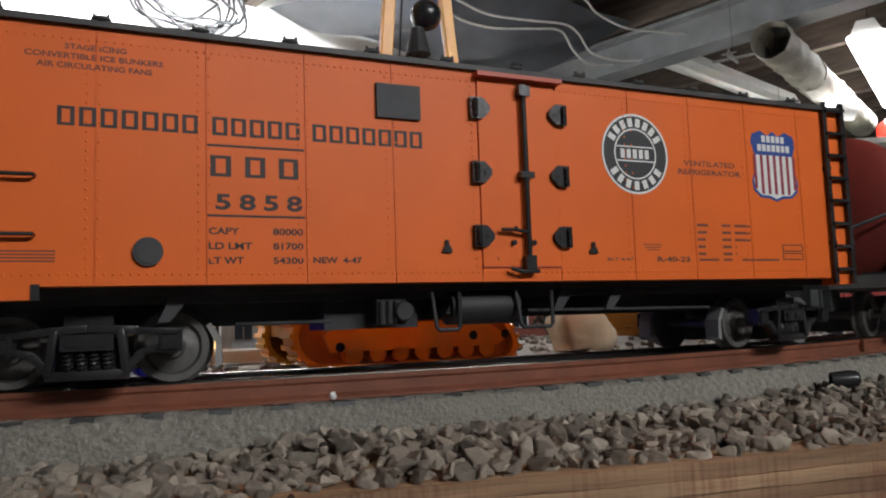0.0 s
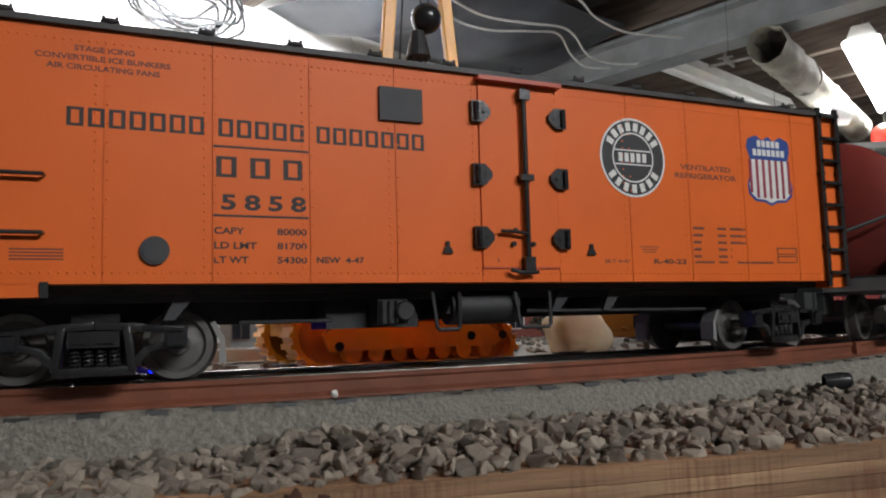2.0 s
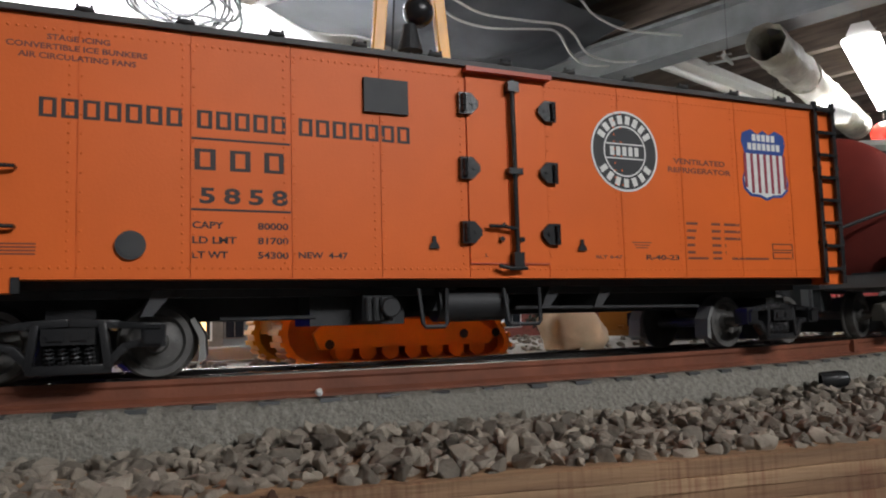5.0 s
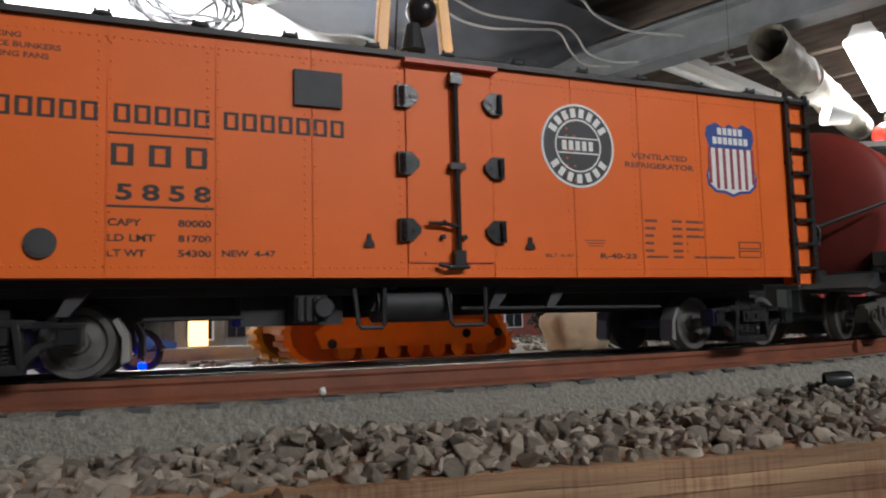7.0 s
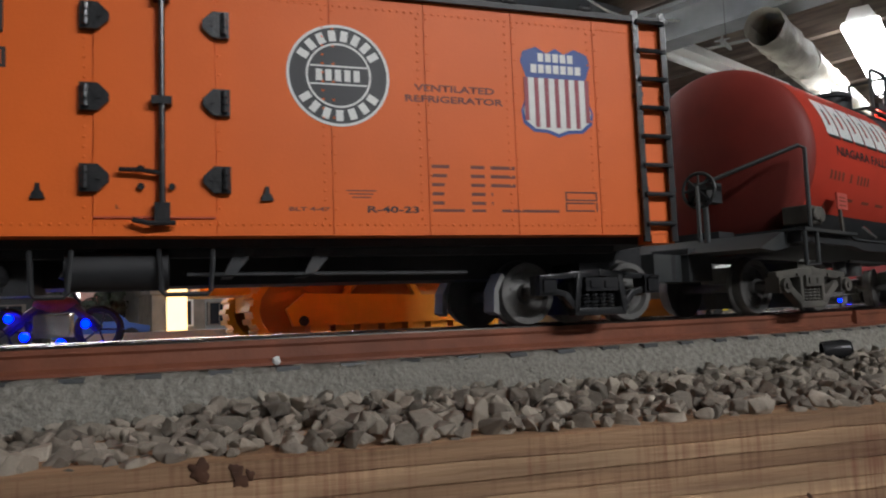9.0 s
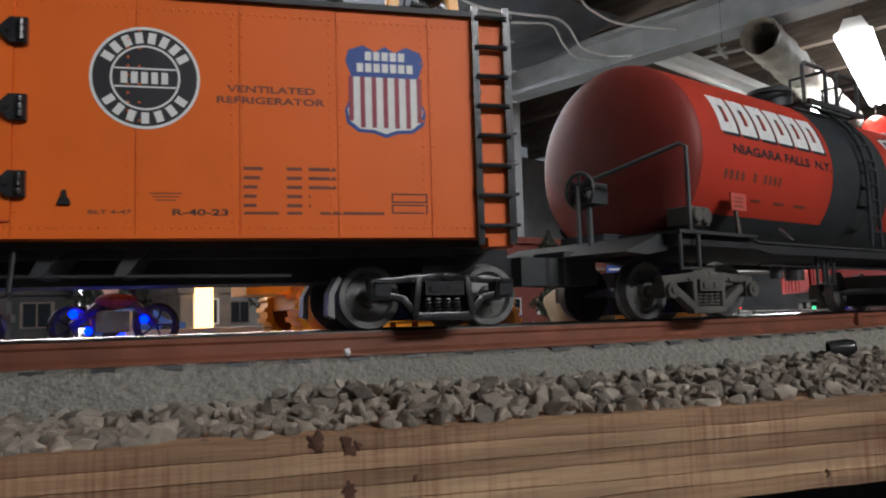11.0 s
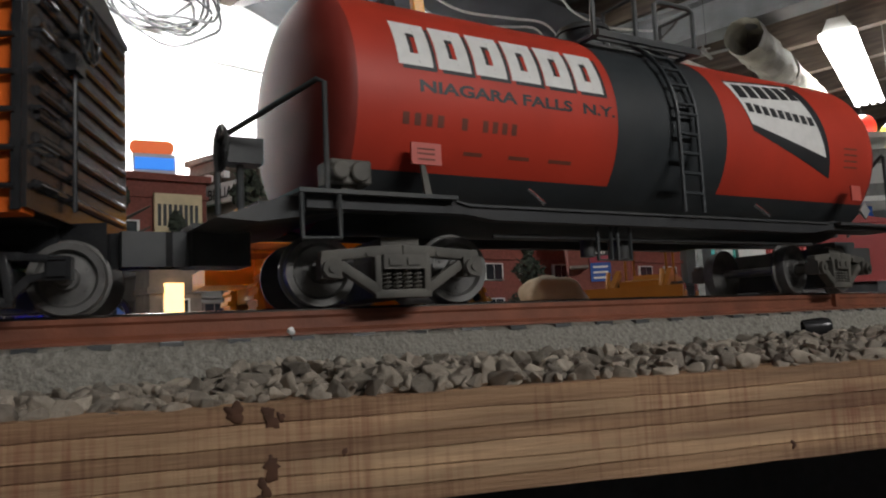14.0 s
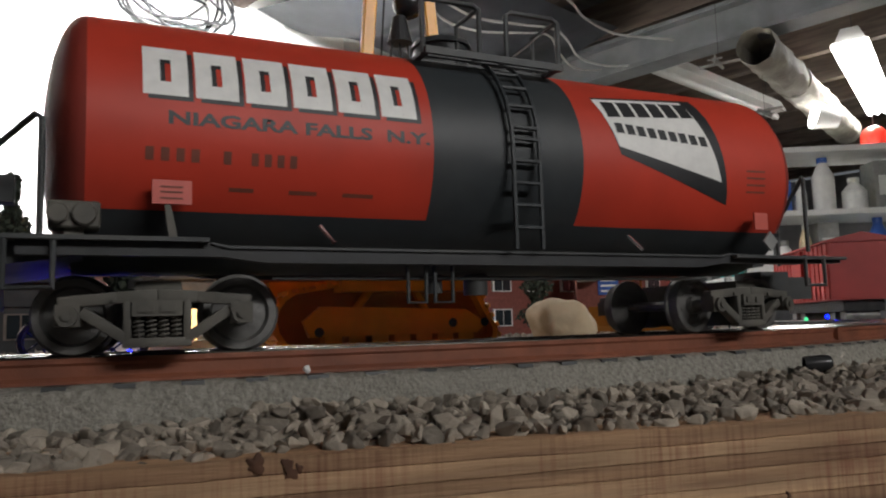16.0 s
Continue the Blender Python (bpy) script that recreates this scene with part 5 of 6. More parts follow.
    def wrapped(name, pts, off, material, parent=car):
        """A sheared four-cornered panel laid on the barrel."""
        (ax, az), (bx_, bz), (cx_, cz_), (dx, dz) = pts
        bm = bmesh.new()
        n = 14
        g = []
        for i in range(n + 1):
            u = i / n
            col = []
            for j in range(n + 1):
                v = j / n
                x = (ax * (1 - u) + bx_ * u) * (1 - v) + (dx * (1 - u) + cx_ * u) * v
                z = (az * (1 - u) + bz * u) * (1 - v) + (dz * (1 - u) + cz_ * u) * v
                col.append(bm.verts.new(skin(x, z, off)))
            g.append(col)
        for i in range(n):
            for j in range(n):
                bm.faces.new((g[i][j], g[i + 1][j], g[i + 1][j + 1], g[i][j + 1]))
        return part(name, bm, material, parent, "", True)
    wrapped("panel_edge", [(0.0500, 0.1120), (0.1180, 0.1190), (0.1250, 0.0625), (0.0585, 0.0830)], 0.00014, BLACKPRINT)
    wrapped("brand_panel", [(0.0500, 0.1110), (0.1085, 0.1165), (0.1200, 0.0735), (0.0580, 0.0868)], 0.00024, WHITEPRINT)
    for k in range(6):
        x = 0.0545 + k * 0.0094
        z = 0.1015 + 0.00085 * k
        wrapped("brand_bar", [(x, z + 0.0085), (x + 0.0075, z + 0.0090), (x + 0.0085, z + 0.0008), (x + 0.001, z)], 0.00034, BLACKPRINT)
    for k in range(9):
        x = 0.0575 + k * 0.0063
        z = 0.0936 - 0.00035 * k
        wrapped("brand_bar", [(x, z + 0.0052), (x + 0.0045, z + 0.0052), (x + 0.0050, z), (x + 0.0005, z)], 0.00034, BLACKPRINT)
    for k in range(4):
        wrapped("data_bar", [(0.137, 0.0805 - 0.0035 * k), (0.150, 0.0808 - 0.0035 * k), (0.150, 0.0798 - 0.0035 * k), (0.137, 0.0795 - 0.0035 * k)], 0.0002, INKFADE)
    # brake gear under the frame
    bm = bmesh.new()
    rod(bm, (-0.100, 0.010, 0.0265), (0.118, 0.010, 0.0265), 0.0008, 6)
    part("brake_pull_rod", bm, FRAMEGREY, car)
    for x in (-0.042, -0.030):
        bm = bmesh.new()
        pipe(bm, [(x - 0.004, 0.006, 0.032), (x - 0.004, 0.006, 0.0165), (x + 0.004, 0.006, 0.0165), (x + 0.004, 0.006, 0.032)], 0.0009, 6)
        part("hanger_step", bm, FRAMEGREY, car)
    bm = bmesh.new()
    rod(bm, (0.006, 0.046, 0.034), (0.006, 0.046, 0.021), 0.006, 14)
    rod(bm, (-0.016, 0.046, 0.034), (-0.016, 0.046, 0.022), 0.004, 12)
    part("outlet_valve", bm, FRAMEGREY, car, "", True)
    build_truck(car, -0.1355, TRUCKGREY, 0.0140, 0.0585, "bettendorf")
    build_truck(car, 0.1490, TRUCKGREY, 0.0140, 0.0585, "bettendorf")
    MOVERS["cars"].append((car, 0.477))
    return car


# ---- motion ----
def way_at(t):
    ts, ss = [r[0] for r in PATH], [r[7] for r in PATH]
    slopes = []
    for i in range(len(ts)):
        a, b = max(i - 1, 0), min(i + 1, len(ts) - 1)
        slopes.append((ss[b] - ss[a]) / (ts[b] - ts[a]))
    for i in range(len(ts)):
        if ts[i] <= 6.0:
            slopes[i] = 0.0
    for i in range(len(ts) - 1):
        if t <= ts[i + 1]:
            h = ts[i + 1] - ts[i]
            u = (t - ts[i]) / h
            return (ss[i] * (2 * u ** 3 - 3 * u ** 2 + 1) + slopes[i] * h * (u ** 3 - 2 * u ** 2 + u) + ss[i + 1] * (3 * u ** 2 - 2 * u ** 3) + slopes[i + 1] * h * (u ** 3 - u ** 2))
    return ss[-1]


def motions():
    beats = [0.0, 3.0, 5.5] + [6.0 + 0.25 * k for k in range(41)]
    for car, a in MOVERS["cars"]:
        rows = []
        for t in beats:
            th = (way_at(t) + a - CX) / RS
            rows.append((t, pose(CX + RS * math.sin(th), RS * (1 - math.cos(th)), 0, 0, 0, math.degrees(th))))
        walk(car, rows)
    for ws, x, r in MOVERS["wheelsets"]:
        walk(ws, [(t, pose(x, 0, r, 0, math.degrees(way_at(t) / r), 0)) for t in beats])


# ---- toys and scenery behind the track ----
def build_pipelayer():
    t = thing("toy_pipelayer", "yellow plastic tracked crane tractor with a tall boom", "toy vehicle", pose(0.033, 0.20, -0.008))
    for s, y in ((-1, -0.012), (1, 0.072)):
        bm = bmesh.new()
        # loop of three rounded corners: idler, raised sprocket, rear roller
        corners = [((-0.056, 0.020), 0.019, 90, 270), ((0.074, 0.010), 0.009, 270, 385), ((0.050, 0.042), 0.015, 385, 455)]
        pts = []
        for (cx, cz), cr, a0, a1 in corners:
            for k in range(9):
                a = radians(a0 + (a1 - a0) * k / 8)
                pts.append((cx + cr * math.cos(a), cz + cr * math.sin(a)))
        cen = Vector((0.01, 0.022))
        inner = [tuple(Vector(p) + (cen - Vector(p)).normalized() * 0.0042) for p in pts]
        n = len(pts)
        vs = [[bm.verts.new((p[0], yy, p[1])) for p in ln] for ln, yy in ((pts, y), (pts, y + 0.026), (inner, y + 0.026), (inner, y))]
        for a, b in zip(vs, vs[1:] + vs[:1]):
            for k in range(n):
                l_ = (k + 1) % n
                bm.faces.new((a[k], a[l_], b[l_], b[k]))
        tr = part("track", bm, YELLOW, t, "", True)
        bm = bmesh.new()
        prism(bm, inner[::-1], y + 0.009, y + 0.020)
        # same yellow as the track, darkened to put the recess's shade into it
        part("shaded_track_well", bm, YELLOWD, tr)
        for x0, x1, z0, z1 in ((-0.020, -0.004, 0.026, 0.046), (0.030, 0.016, 0.026, 0.050)):
            bm = bmesh.new()
            rod(bm, (x0, y + 0.004, z0), (x1, y + 0.004, z1), 0.0028, 8)
            part("strut", bm, YELLOW, tr, "", True)
        for k in range(7):
            bm = bmesh.new()
            rod(bm, (-0.036 + 0.0155 * k, y - 0.002, 0.0082), (-0.036 + 0.0155 * k, y + 0.010, 0.0082), 0.0058, 16)
            part("roller", bm, YELLOW, tr, "", True)
        ring = [Vector((p[0], 0, p[1])) for p in pts]
        left_over = 0.0
        for p, q in zip(ring, ring[1:] + ring[:1]):
            d = (q - p).length
            pos = left_over
            while pos < d:
                m = Matrix.Translation(p + (q - p) * (pos / d)) @ Matrix.Rotation(-math.atan2((q - p).z, (q - p).x), 4, "Y")
                bm = bmesh.new()
                box(bm, -0.0016, 0.0016, y - 0.001, y + 0.027, -0.0018, 0.0006, m)
                part("grouser", bm, YELLOW, tr)
                pos += 0.0072
            left_over = pos - d
        bm = bmesh.new()
        prism(bm, [(-0.052, 0.010), (0.064, 0.010), (0.072, 0.016), (0.056, 0.026), (-0.045, 0.029), (-0.056, 0.020)], y - 0.0045, y)
        bevel(bm, 0.0008, 1)
        part("track_frame", bm, YELLOW, tr)
        for x in (-0.046, 0.046, 0.070):
            bm = bmesh.new()
            rod(bm, (x, y - 0.0052, 0.013 if x < 0 else 0.017), (x, y - 0.004, 0.013 if x < 0 else 0.017), 0.003, 14)
            part("hole", bm, BLACKP, tr)
    bm = bmesh.new()
    box(bm, -0.070, 0.075, 0.014, 0.072, 0.020, 0.046)
    bevel(bm, 0.003, 2)
    part("chassis", bm, YELLOW, t)
    bm = bmesh.new()
    prism(bm, [(-0.085, 0.036), (-0.085, 0.073), (-0.078, 0.080), (-0.005, 0.082), (0.0, 0.074), (0.0, 0.036)], 0.020, 0.066)
    bevel(bm, 0.002, 2)
    part("hood", bm, YELLOW, t)
    for z in (0.046, 0.0525, 0.059):
        part("louvre", bbx(0.0005, -0.074, -0.010, 0.0185, 0.0202, z, z + 0.0042), YELLOWD, t)
    bm = bmesh.new()
    box(bm, 0.0, 0.070, 0.020, 0.066, 0.044, 0.070)
    box(bm, 0.052, 0.070, 0.024, 0.062, 0.070, 0.096)
    bevel(bm, 0.002, 2)
    part("operator_deck", bm, YELLOW, t)
    part("seat", bbx(0.003, 0.030, 0.050, 0.032, 0.054, 0.070, 0.080), BLACKP, t)
    bm = bmesh.new()
    rod(bm, (-0.036, 0.045, 0.078), (-0.036, 0.045, 0.116), 0.0034, 12)
    part("exhaust_pipe", bm, BLACKP, t, "", True)
    part("front_bumper", bbx(0.002, -0.100, -0.066, 0.016, 0.070, 0.030, 0.041), YELLOW, t)
    part("radiator_cap", bbx(0.002, -0.098, -0.085, 0.030, 0.056, 0.050, 0.070), YELLOW, t)
    # boom: two legs that meet at the top, cables, hook block and ball
    for (xa, xb) in ((-0.024, 0.004), (0.052, 0.022)):
        bm = bmesh.new()
        n = 1
        d = Vector((xb - xa, 0, 0.33))
        m = Matrix.Translation(((xa + xb) / 2, -0.016, 0.045 + 0.165)) @ Matrix.Rotation(math.atan2(xb - xa, 0.33), 4, "Y")
        box(bm, -0.0042, 0.0042, -0.003, 0.003, -0.17, 0.17, m)
        bevel(bm, 0.0008, 1)
        part("boom_leg", bm, YELLOW, t)
    part("boom_head", bbx(0.002, 0.0, 0.026, -0.022, -0.010, 0.372, 0.392), YELLOW, t)
    part("boom_foot", bbx(0.002, -0.032, 0.060, -0.020, 0.016, 0.038, 0.050), YELLOW, t)
    for a, b in (((0.010, -0.018, 0.375), (0.0145, -0.018, 0.240)), ((0.014, -0.018, 0.375), (0.0205, -0.018, 0.240)), ((0.011, -0.012, 0.375), (-0.02, 0.03, 0.075)), ((0.013, -0.012, 0.375), (0.008, 0.03, 0.085))):
        bm = bmesh.new()
        rod(bm, a, b, 0.0007, 5)
        part("cable", bm, CABLEBLACK, t)
    bm = bmesh.new()
    bmesh.ops.create_uvsphere(bm, u_segments=24, v_segments=14, radius=0.0105, matrix=pose(0.0175, -0.020, 0.232))
    part("headache_ball", bm, BLACKP, t, "glossy black ball above the hook", True)
    bm = bmesh.new()
    rod(bm, (0.011, -0.020, 0.204), (0.011, -0.020, 0.222), 0.0085, 16, 0.0045)
    rod(bm, (0.006, -0.020, 0.206), (0.0035, -0.020, 0.190), 0.0008, 6)
    rod(bm, (0.011, -0.020, 0.206), (0.011, -0.020, 0.188), 0.0008, 6)
    rod(bm, (0.016, -0.020, 0.206), (0.0185, -0.020, 0.190), 0.0008, 6)
    part("hook_block", bm, UNDERBLACK, t)
    bm = bmesh.new()
    rounded(bm, -0.032, -0.016, 0.095, 0.113, 0.005, 0.018, 0.034)
    bevel(bm, 0.0015, 2)
    wi = part("winch_housing", bm, YELLOWD, t, "orange-brown rounded winch housing", True)
    part("slot", bx(-0.030, -0.018, 0.0174, 0.0182, 0.104, 0.1065), BLACKP, wi)
    for x in (-0.030, -0.019):
        bm = bmesh.new()
        rod(bm, (x, 0.024, 0.080), (x + 0.001, 0.024, 0.097), 0.0018, 8)
        part("winch_leg", bm, YELLOW, wi)
    for x in (0.004, 0.014, 0.022):
        bm = bmesh.new()
        rod(bm, (x, 0.030, 0.068), (x + 0.002, 0.028, 0.084), 0.0009, 6)
        bmesh.ops.create_icosphere(bm, subdivisions=2, radius=0.002, matrix=pose(x + 0.002, 0.028, 0.085))
        part("control_lever", bm, BLACKP, t, "", True)
    # driver doll, one plain shape
    bm = bmesh.new()
    bmesh.ops.create_uvsphere(bm, u_segments=12, v_segments=8, radius=0.0042, matrix=pose(0, 0, 0.0165))
    bmesh.ops.create_cone(bm, cap_ends=True, segments=12, radius1=0.0075, radius2=0.0045, depth=0.013, matrix=pose(0, 0, 0.0065))
    rod(bm, (0.004, 0, 0.010), (0.012, -0.006, 0.006), 0.0018, 8)
    rod(bm, (-0.004, 0, 0.010), (-0.011, -0.006, 0.006), 0.0018, 8)
    tagged(part("driver_doll", bm, BALLOONYEL, None, "", True, pose(0.073, 0.243, 0.072)), "small yellow toy driver doll on the tractor", "doll")


GOLDMETAL = mat("golden_brown_metal", (0.30, 0.115, 0.016), 0.32, 0.35, var=0.15, dirt=(0.12, 0.05, 0.012), dscale=30, damount=0.5)


def build_loader():
    t = thing("toy_loader", "orange-brown metal toy front loader with raised arms", "toy vehicle", pose(0.451, 0.425, -0.008, 0, 0, 36))
    bm = bmesh.new()
    prism(bm, [(-0.060, 0.004), (-0.015, 0.004), (-0.012, 0.008), (-0.046, 0.010), (-0.048, 0.032), (-0.054, 0.032), (-0.056, 0.010)], -0.055, 0.055)
    bevel(bm, 0.0008, 1)
    part("bucket", bm, GOLDMETAL, t)
    for y in (-0.03, 0.03):
        bm = bmesh.new()
        box(bm, -0.05, 0.03, y - 0.003, y + 0.003, -0.004, 0.004, pose(-0.012, 0, 0.036, 0, -30, 0))
        rod(bm, (-0.045, y, 0.014), (-0.030, y, 0.050), 0.003, 8)
        part("lift_arm", bm, GOLDMETAL, t)
    bm = bmesh.new()
    prism(bm, [(-0.01, 0.016), (0.11, 0.016), (0.11, 0.046), (0.06, 0.050), (0.05, 0.044), (-0.01, 0.040)], -0.024, 0.024)
    bevel(bm, 0.002, 2)
    part("engine_body", bm, GOLDMETAL, t)
    part("canopy", bbx(0.002, 0.02, 0.065, -0.026, 0.026, 0.082, 0.087), GOLDMETAL, t)
    for x in (0.022, 0.063):
        for y in (-0.024, 0.024):
            bm = bmesh.new()
            rod(bm, (x, y, 0.04), (x, y, 0.084), 0.0016, 6)
            part("canopy_post", bm, GOLDMETAL, t)
    for x in (0.012, 0.085):
        for y in (-0.036, 0.036):
            bm = bmesh.new()
            rod(bm, (x, y - 0.009, 0.019), (x, y + 0.009, 0.019), 0.019, 24)
            bevel(bm, 0.003, 2)
            part("tyre", bm, BLACKP, t, "", True)
            bm = bmesh.new()
            rod(bm, (x, y - 0.010, 0.019), (x, y + 0.010, 0.019), 0.009, 16)
            part("rim", bm, GOLDMETAL, t, "", True)


def build_boulder():
    bm = bmesh.new()
    bmesh.ops.create_icosphere(bm, subdivisions=4, radius=1)
    for v in bm.verts:
        d = 1 + 0.22 * noise.noise(v.co * 1.3 + Vector((3, 1, 2))) + 0.06 * noise.noise(v.co * 4)
        if v.co.x < -0.62:
            v.co.x = -0.62 + (v.co.x + 0.62) * 0.3
        if v.co.x > 0.2:
            v.co.z -= 0.35 * (v.co.x - 0.2) * max(v.co.z, 0)
        v.co = Vector((v.co.x * 0.0280 * d, v.co.y * 0.024 * d, max(v.co.z, -0.6) * 0.0225 * d))
    tagged(part("boulder", bm, TAN, None, "", True, pose(0.199, 0.235, 0.006)), "smooth tan boulder on the layout ground", "boulder")


def build_tree(x, y, z, h, seed, w=0.36):
    rnd = random.Random(seed)
    t = thing("model_tree", "small dark bushy model tree", "model tree", pose(x, y, z), "model trees")
    bm = bmesh.new()
    rod(bm, (0, 0, 0), (0, 0, h * 0.8), h * 0.035, 8, h * 0.012)
    for k in range(7):
        a, zz = rnd.uniform(0, 6.3), h * rnd.uniform(0.25, 0.75)
        rod(bm, (0, 0, zz), (h * 0.2 * math.cos(a), h * 0.2 * math.sin(a), zz + h * 0.1), h * 0.012, 5, h * 0.005)
    part("trunk", bm, BARK, t)
    verts, faces = [], []
    for k in range(1700):
        zz = rnd.uniform(0.12, 1.0)
        rad = h * w * (1.05 - zz) ** 0.7 * math.sqrt(rnd.uniform(0.05, 1)) * (0.75 + 0.4 * math.sin(zz * 21 + seed))
        a = rnd.uniform(0, 6.3)
        c = Vector((rad * math.cos(a), rad * math.sin(a), zz * h))
        s = h * rnd.uniform(0.014, 0.032)
        e = Euler((rnd.uniform(0, 6), rnd.uniform(0, 6), 0)).to_matrix()
        b = len(verts)
        verts += [(c + e @ Vector(p) * s)[:] for p in ((-1, 0, 0), (0, -0.6, 0.1), (1, 0, 0), (0, 0.6, 0.1))]
        faces.append((b, b + 1, b + 2, b + 3))
    me = bpy.data.meshes.new("crown")
    me.from_pydata(verts, [], faces)
    me.materials.append(LEAF)
    ob = new("crown", me)
    ob.parent = t


def build_building(name, label, x, y, w, d, h, turn, wall, storeys, cols, sign=None, lit=None):
    t = thing(name, label, "model building", pose(x, y, -0.009, 0, 0, turn))
    part("wall", bx(-w / 2, w / 2, 0, d, -0.03, h), wall, t)
    part("cornice", bbx(0.002, -w / 2 - 0.006, w / 2 + 0.006, -0.008, d + 0.006, h, h + 0.010), wall, t)
    part("cornice", bbx(0.001, -w / 2 - 0.003, w / 2 + 0.003, -0.004, d, h - 0.026, h - 0.020), wall, t)
    for r in range(storeys):
        for c in range(cols):
            cx = -w / 2 + w * (c + 0.5) / cols
            z0 = h * (r + 0.25) / (storeys + 0.35)
            hh, ww = h / (storeys + 0.35) * 0.5, w / cols * 0.26
            win = part("window", bx(cx - ww, cx + ww, -0.003, 0.002, z0, z0 + hh), WHITECARD if not lit else BROWNWALL, t)
            gm = lit if lit and (r + c) % 2 == 0 else GLASSDARK
            part("pane", bx(cx - ww * 0.8, cx - ww * 0.06, -0.0045, -0.001, z0 + hh * 0.06, z0 + hh * 0.94), gm, win)
            part("pane", bx(cx + ww * 0.06, cx + ww * 0.8, -0.0045, -0.001, z0 + hh * 0.06, z0 + hh * 0.94), gm, win)
    if sign:
        a, b, z0, z1, mt = sign
        sg = part("sign", bbx(0.001, a, b, -0.010, -0.004, z0, z1), mt, t)
        n = 8
        for k in range(n):
            part("print_bar", bx(a + (b - a) * (k + 0.6) / (n + 1), a + (b - a) * (k + 1.2) / (n + 1), -0.0108, -0.0098, z0 + (z1 - z0) * 0.25, z0 + (z1 - z0) * 0.75), BLACKPRINT, sg)
    return t


def build_pool_hall():
    """A corner building: sign and green lit windows on one street, plain panels on the other."""
    w, d, h = 0.21, 0.34, 0.268
    t = thing("pool_hall", "dark brown corner model pool hall with green lit windows", "model building", pose(0.079, 0.9094, -0.002, 0, 0, -64))
    part("wall", bx(-w / 2, w / 2, 0, d, -0.03, h), BROWNWALL, t)
    part("cornice", bbx(0.002, -w / 2 - 0.006, w / 2 + 0.006, -0.006, d + 0.006, h, h + 0.009), BROWNWALL, t)
    part("cornice", bbx(0.001, -w / 2 - 0.003, w / 2 + 0.003, -0.003, d + 0.003, h - 0.018, h - 0.013), BROWNWALL, t)
    for k in range(5):
        x = -w / 2 + w * (k + 0.5) / 5
        part("bracket_lamp", bbx(0.001, x - 0.0035, x + 0.0035, -0.014, -0.003, h - 0.034, h - 0.024), FIXWHITE, t)
        part("pilaster", bbx(0.001, x - 0.024, x - 0.018, -0.004, 0.001, 0.0, h - 0.020), BROWNWALL, t)
        win = part("window", bx(x - 0.010, x + 0.014, -0.003, 0.002, 0.060, 0.172), BLACKMATT, t)
        for z in (0.066, 0.120):
            part("pane", bx(x - 0.006, x + 0.010, -0.0045, -0.001, z, z + 0.046), GREENLIT if k in (1, 3) else GLASSDARK, win)
    sg = part("sign", bbx(0.001, -0.098, 0.070, -0.012, -0.005, 0.196, 0.226), WHITECARD, t, "long white sign board with black lettering")
    for k in range(6):
        part("print_bar", bx(-0.092 + 0.0075 * k, -0.087 + 0.0075 * k, -0.0126, -0.0118, 0.204, 0.217), BLACKPRINT, sg)
    lettering("sign_lettering", "BILLIARDS", -0.040, 0.062, 0.202, 0.219, BLACKPRINT, sg, y=-0.0124)
    for k in range(4):
        y = 0.014 + 0.080 * k
        part("panel", bbx(0.001, w / 2, w / 2 + 0.003, y, y + 0.062, h - 0.058, h - 0.028), GREYPLASTIC, t, "pale grey wall panel")
        win = part("window", bx(w / 2 - 0.002, w / 2 + 0.003, y + 0.012, y + 0.050, 0.070, 0.180), BLACKMATT, t)
        for z in (0.076, 0.130):
            part("pane", bx(w / 2 + 0.001, w / 2 + 0.0045, y + 0.016, y + 0.046, z, z + 0.044), GREENLIT if k in (0, 2) and z < 0.1 else GLASSDARK, win)


def build_poster_block():
    t = thing("brick_building", "narrow dark brick model shop with a paint poster", "model building", pose(0.556, 0.664, -0.009, 0, 0, -32))
    part("wall", bx(-0.030, 0.060, 0, 0.08, -0.03, 0.14), BRICKRED, t)
    part("cornice", bbx(0.001, -0.033, 0.063, -0.004, 0.084, 0.14, 0.146), BRICKRED, t)
    po = part("poster", bx(0.002, 0.032, -0.002, 0.001, 0.056, 0.106), BLUEPAINT, t, "blue, red and black painted poster")
    part("poster_band", bx(0.002, 0.032, -0.003, -0.001, 0.084, 0.094), REDPRINT, po)
    part("poster_band", bx(0.002, 0.032, -0.003, -0.001, 0.094, 0.106), BLACKPRINT, po)
    lettering("poster_lettering", "PAINT", 0.004, 0.026, 0.0965, 0.1035, WHITEPRINT, po, y=-0.0034)
    for k in range(3):
        part("print_bar", bx(0.006, 0.028, -0.0026, -0.0018, 0.060 + 0.008 * k, 0.063 + 0.008 * k), WHITEPRINT, po)
    part("awning", bbx(0.001, -0.028, -0.002, -0.022, 0.0, 0.076, 0.080), BROWNWALL, t)


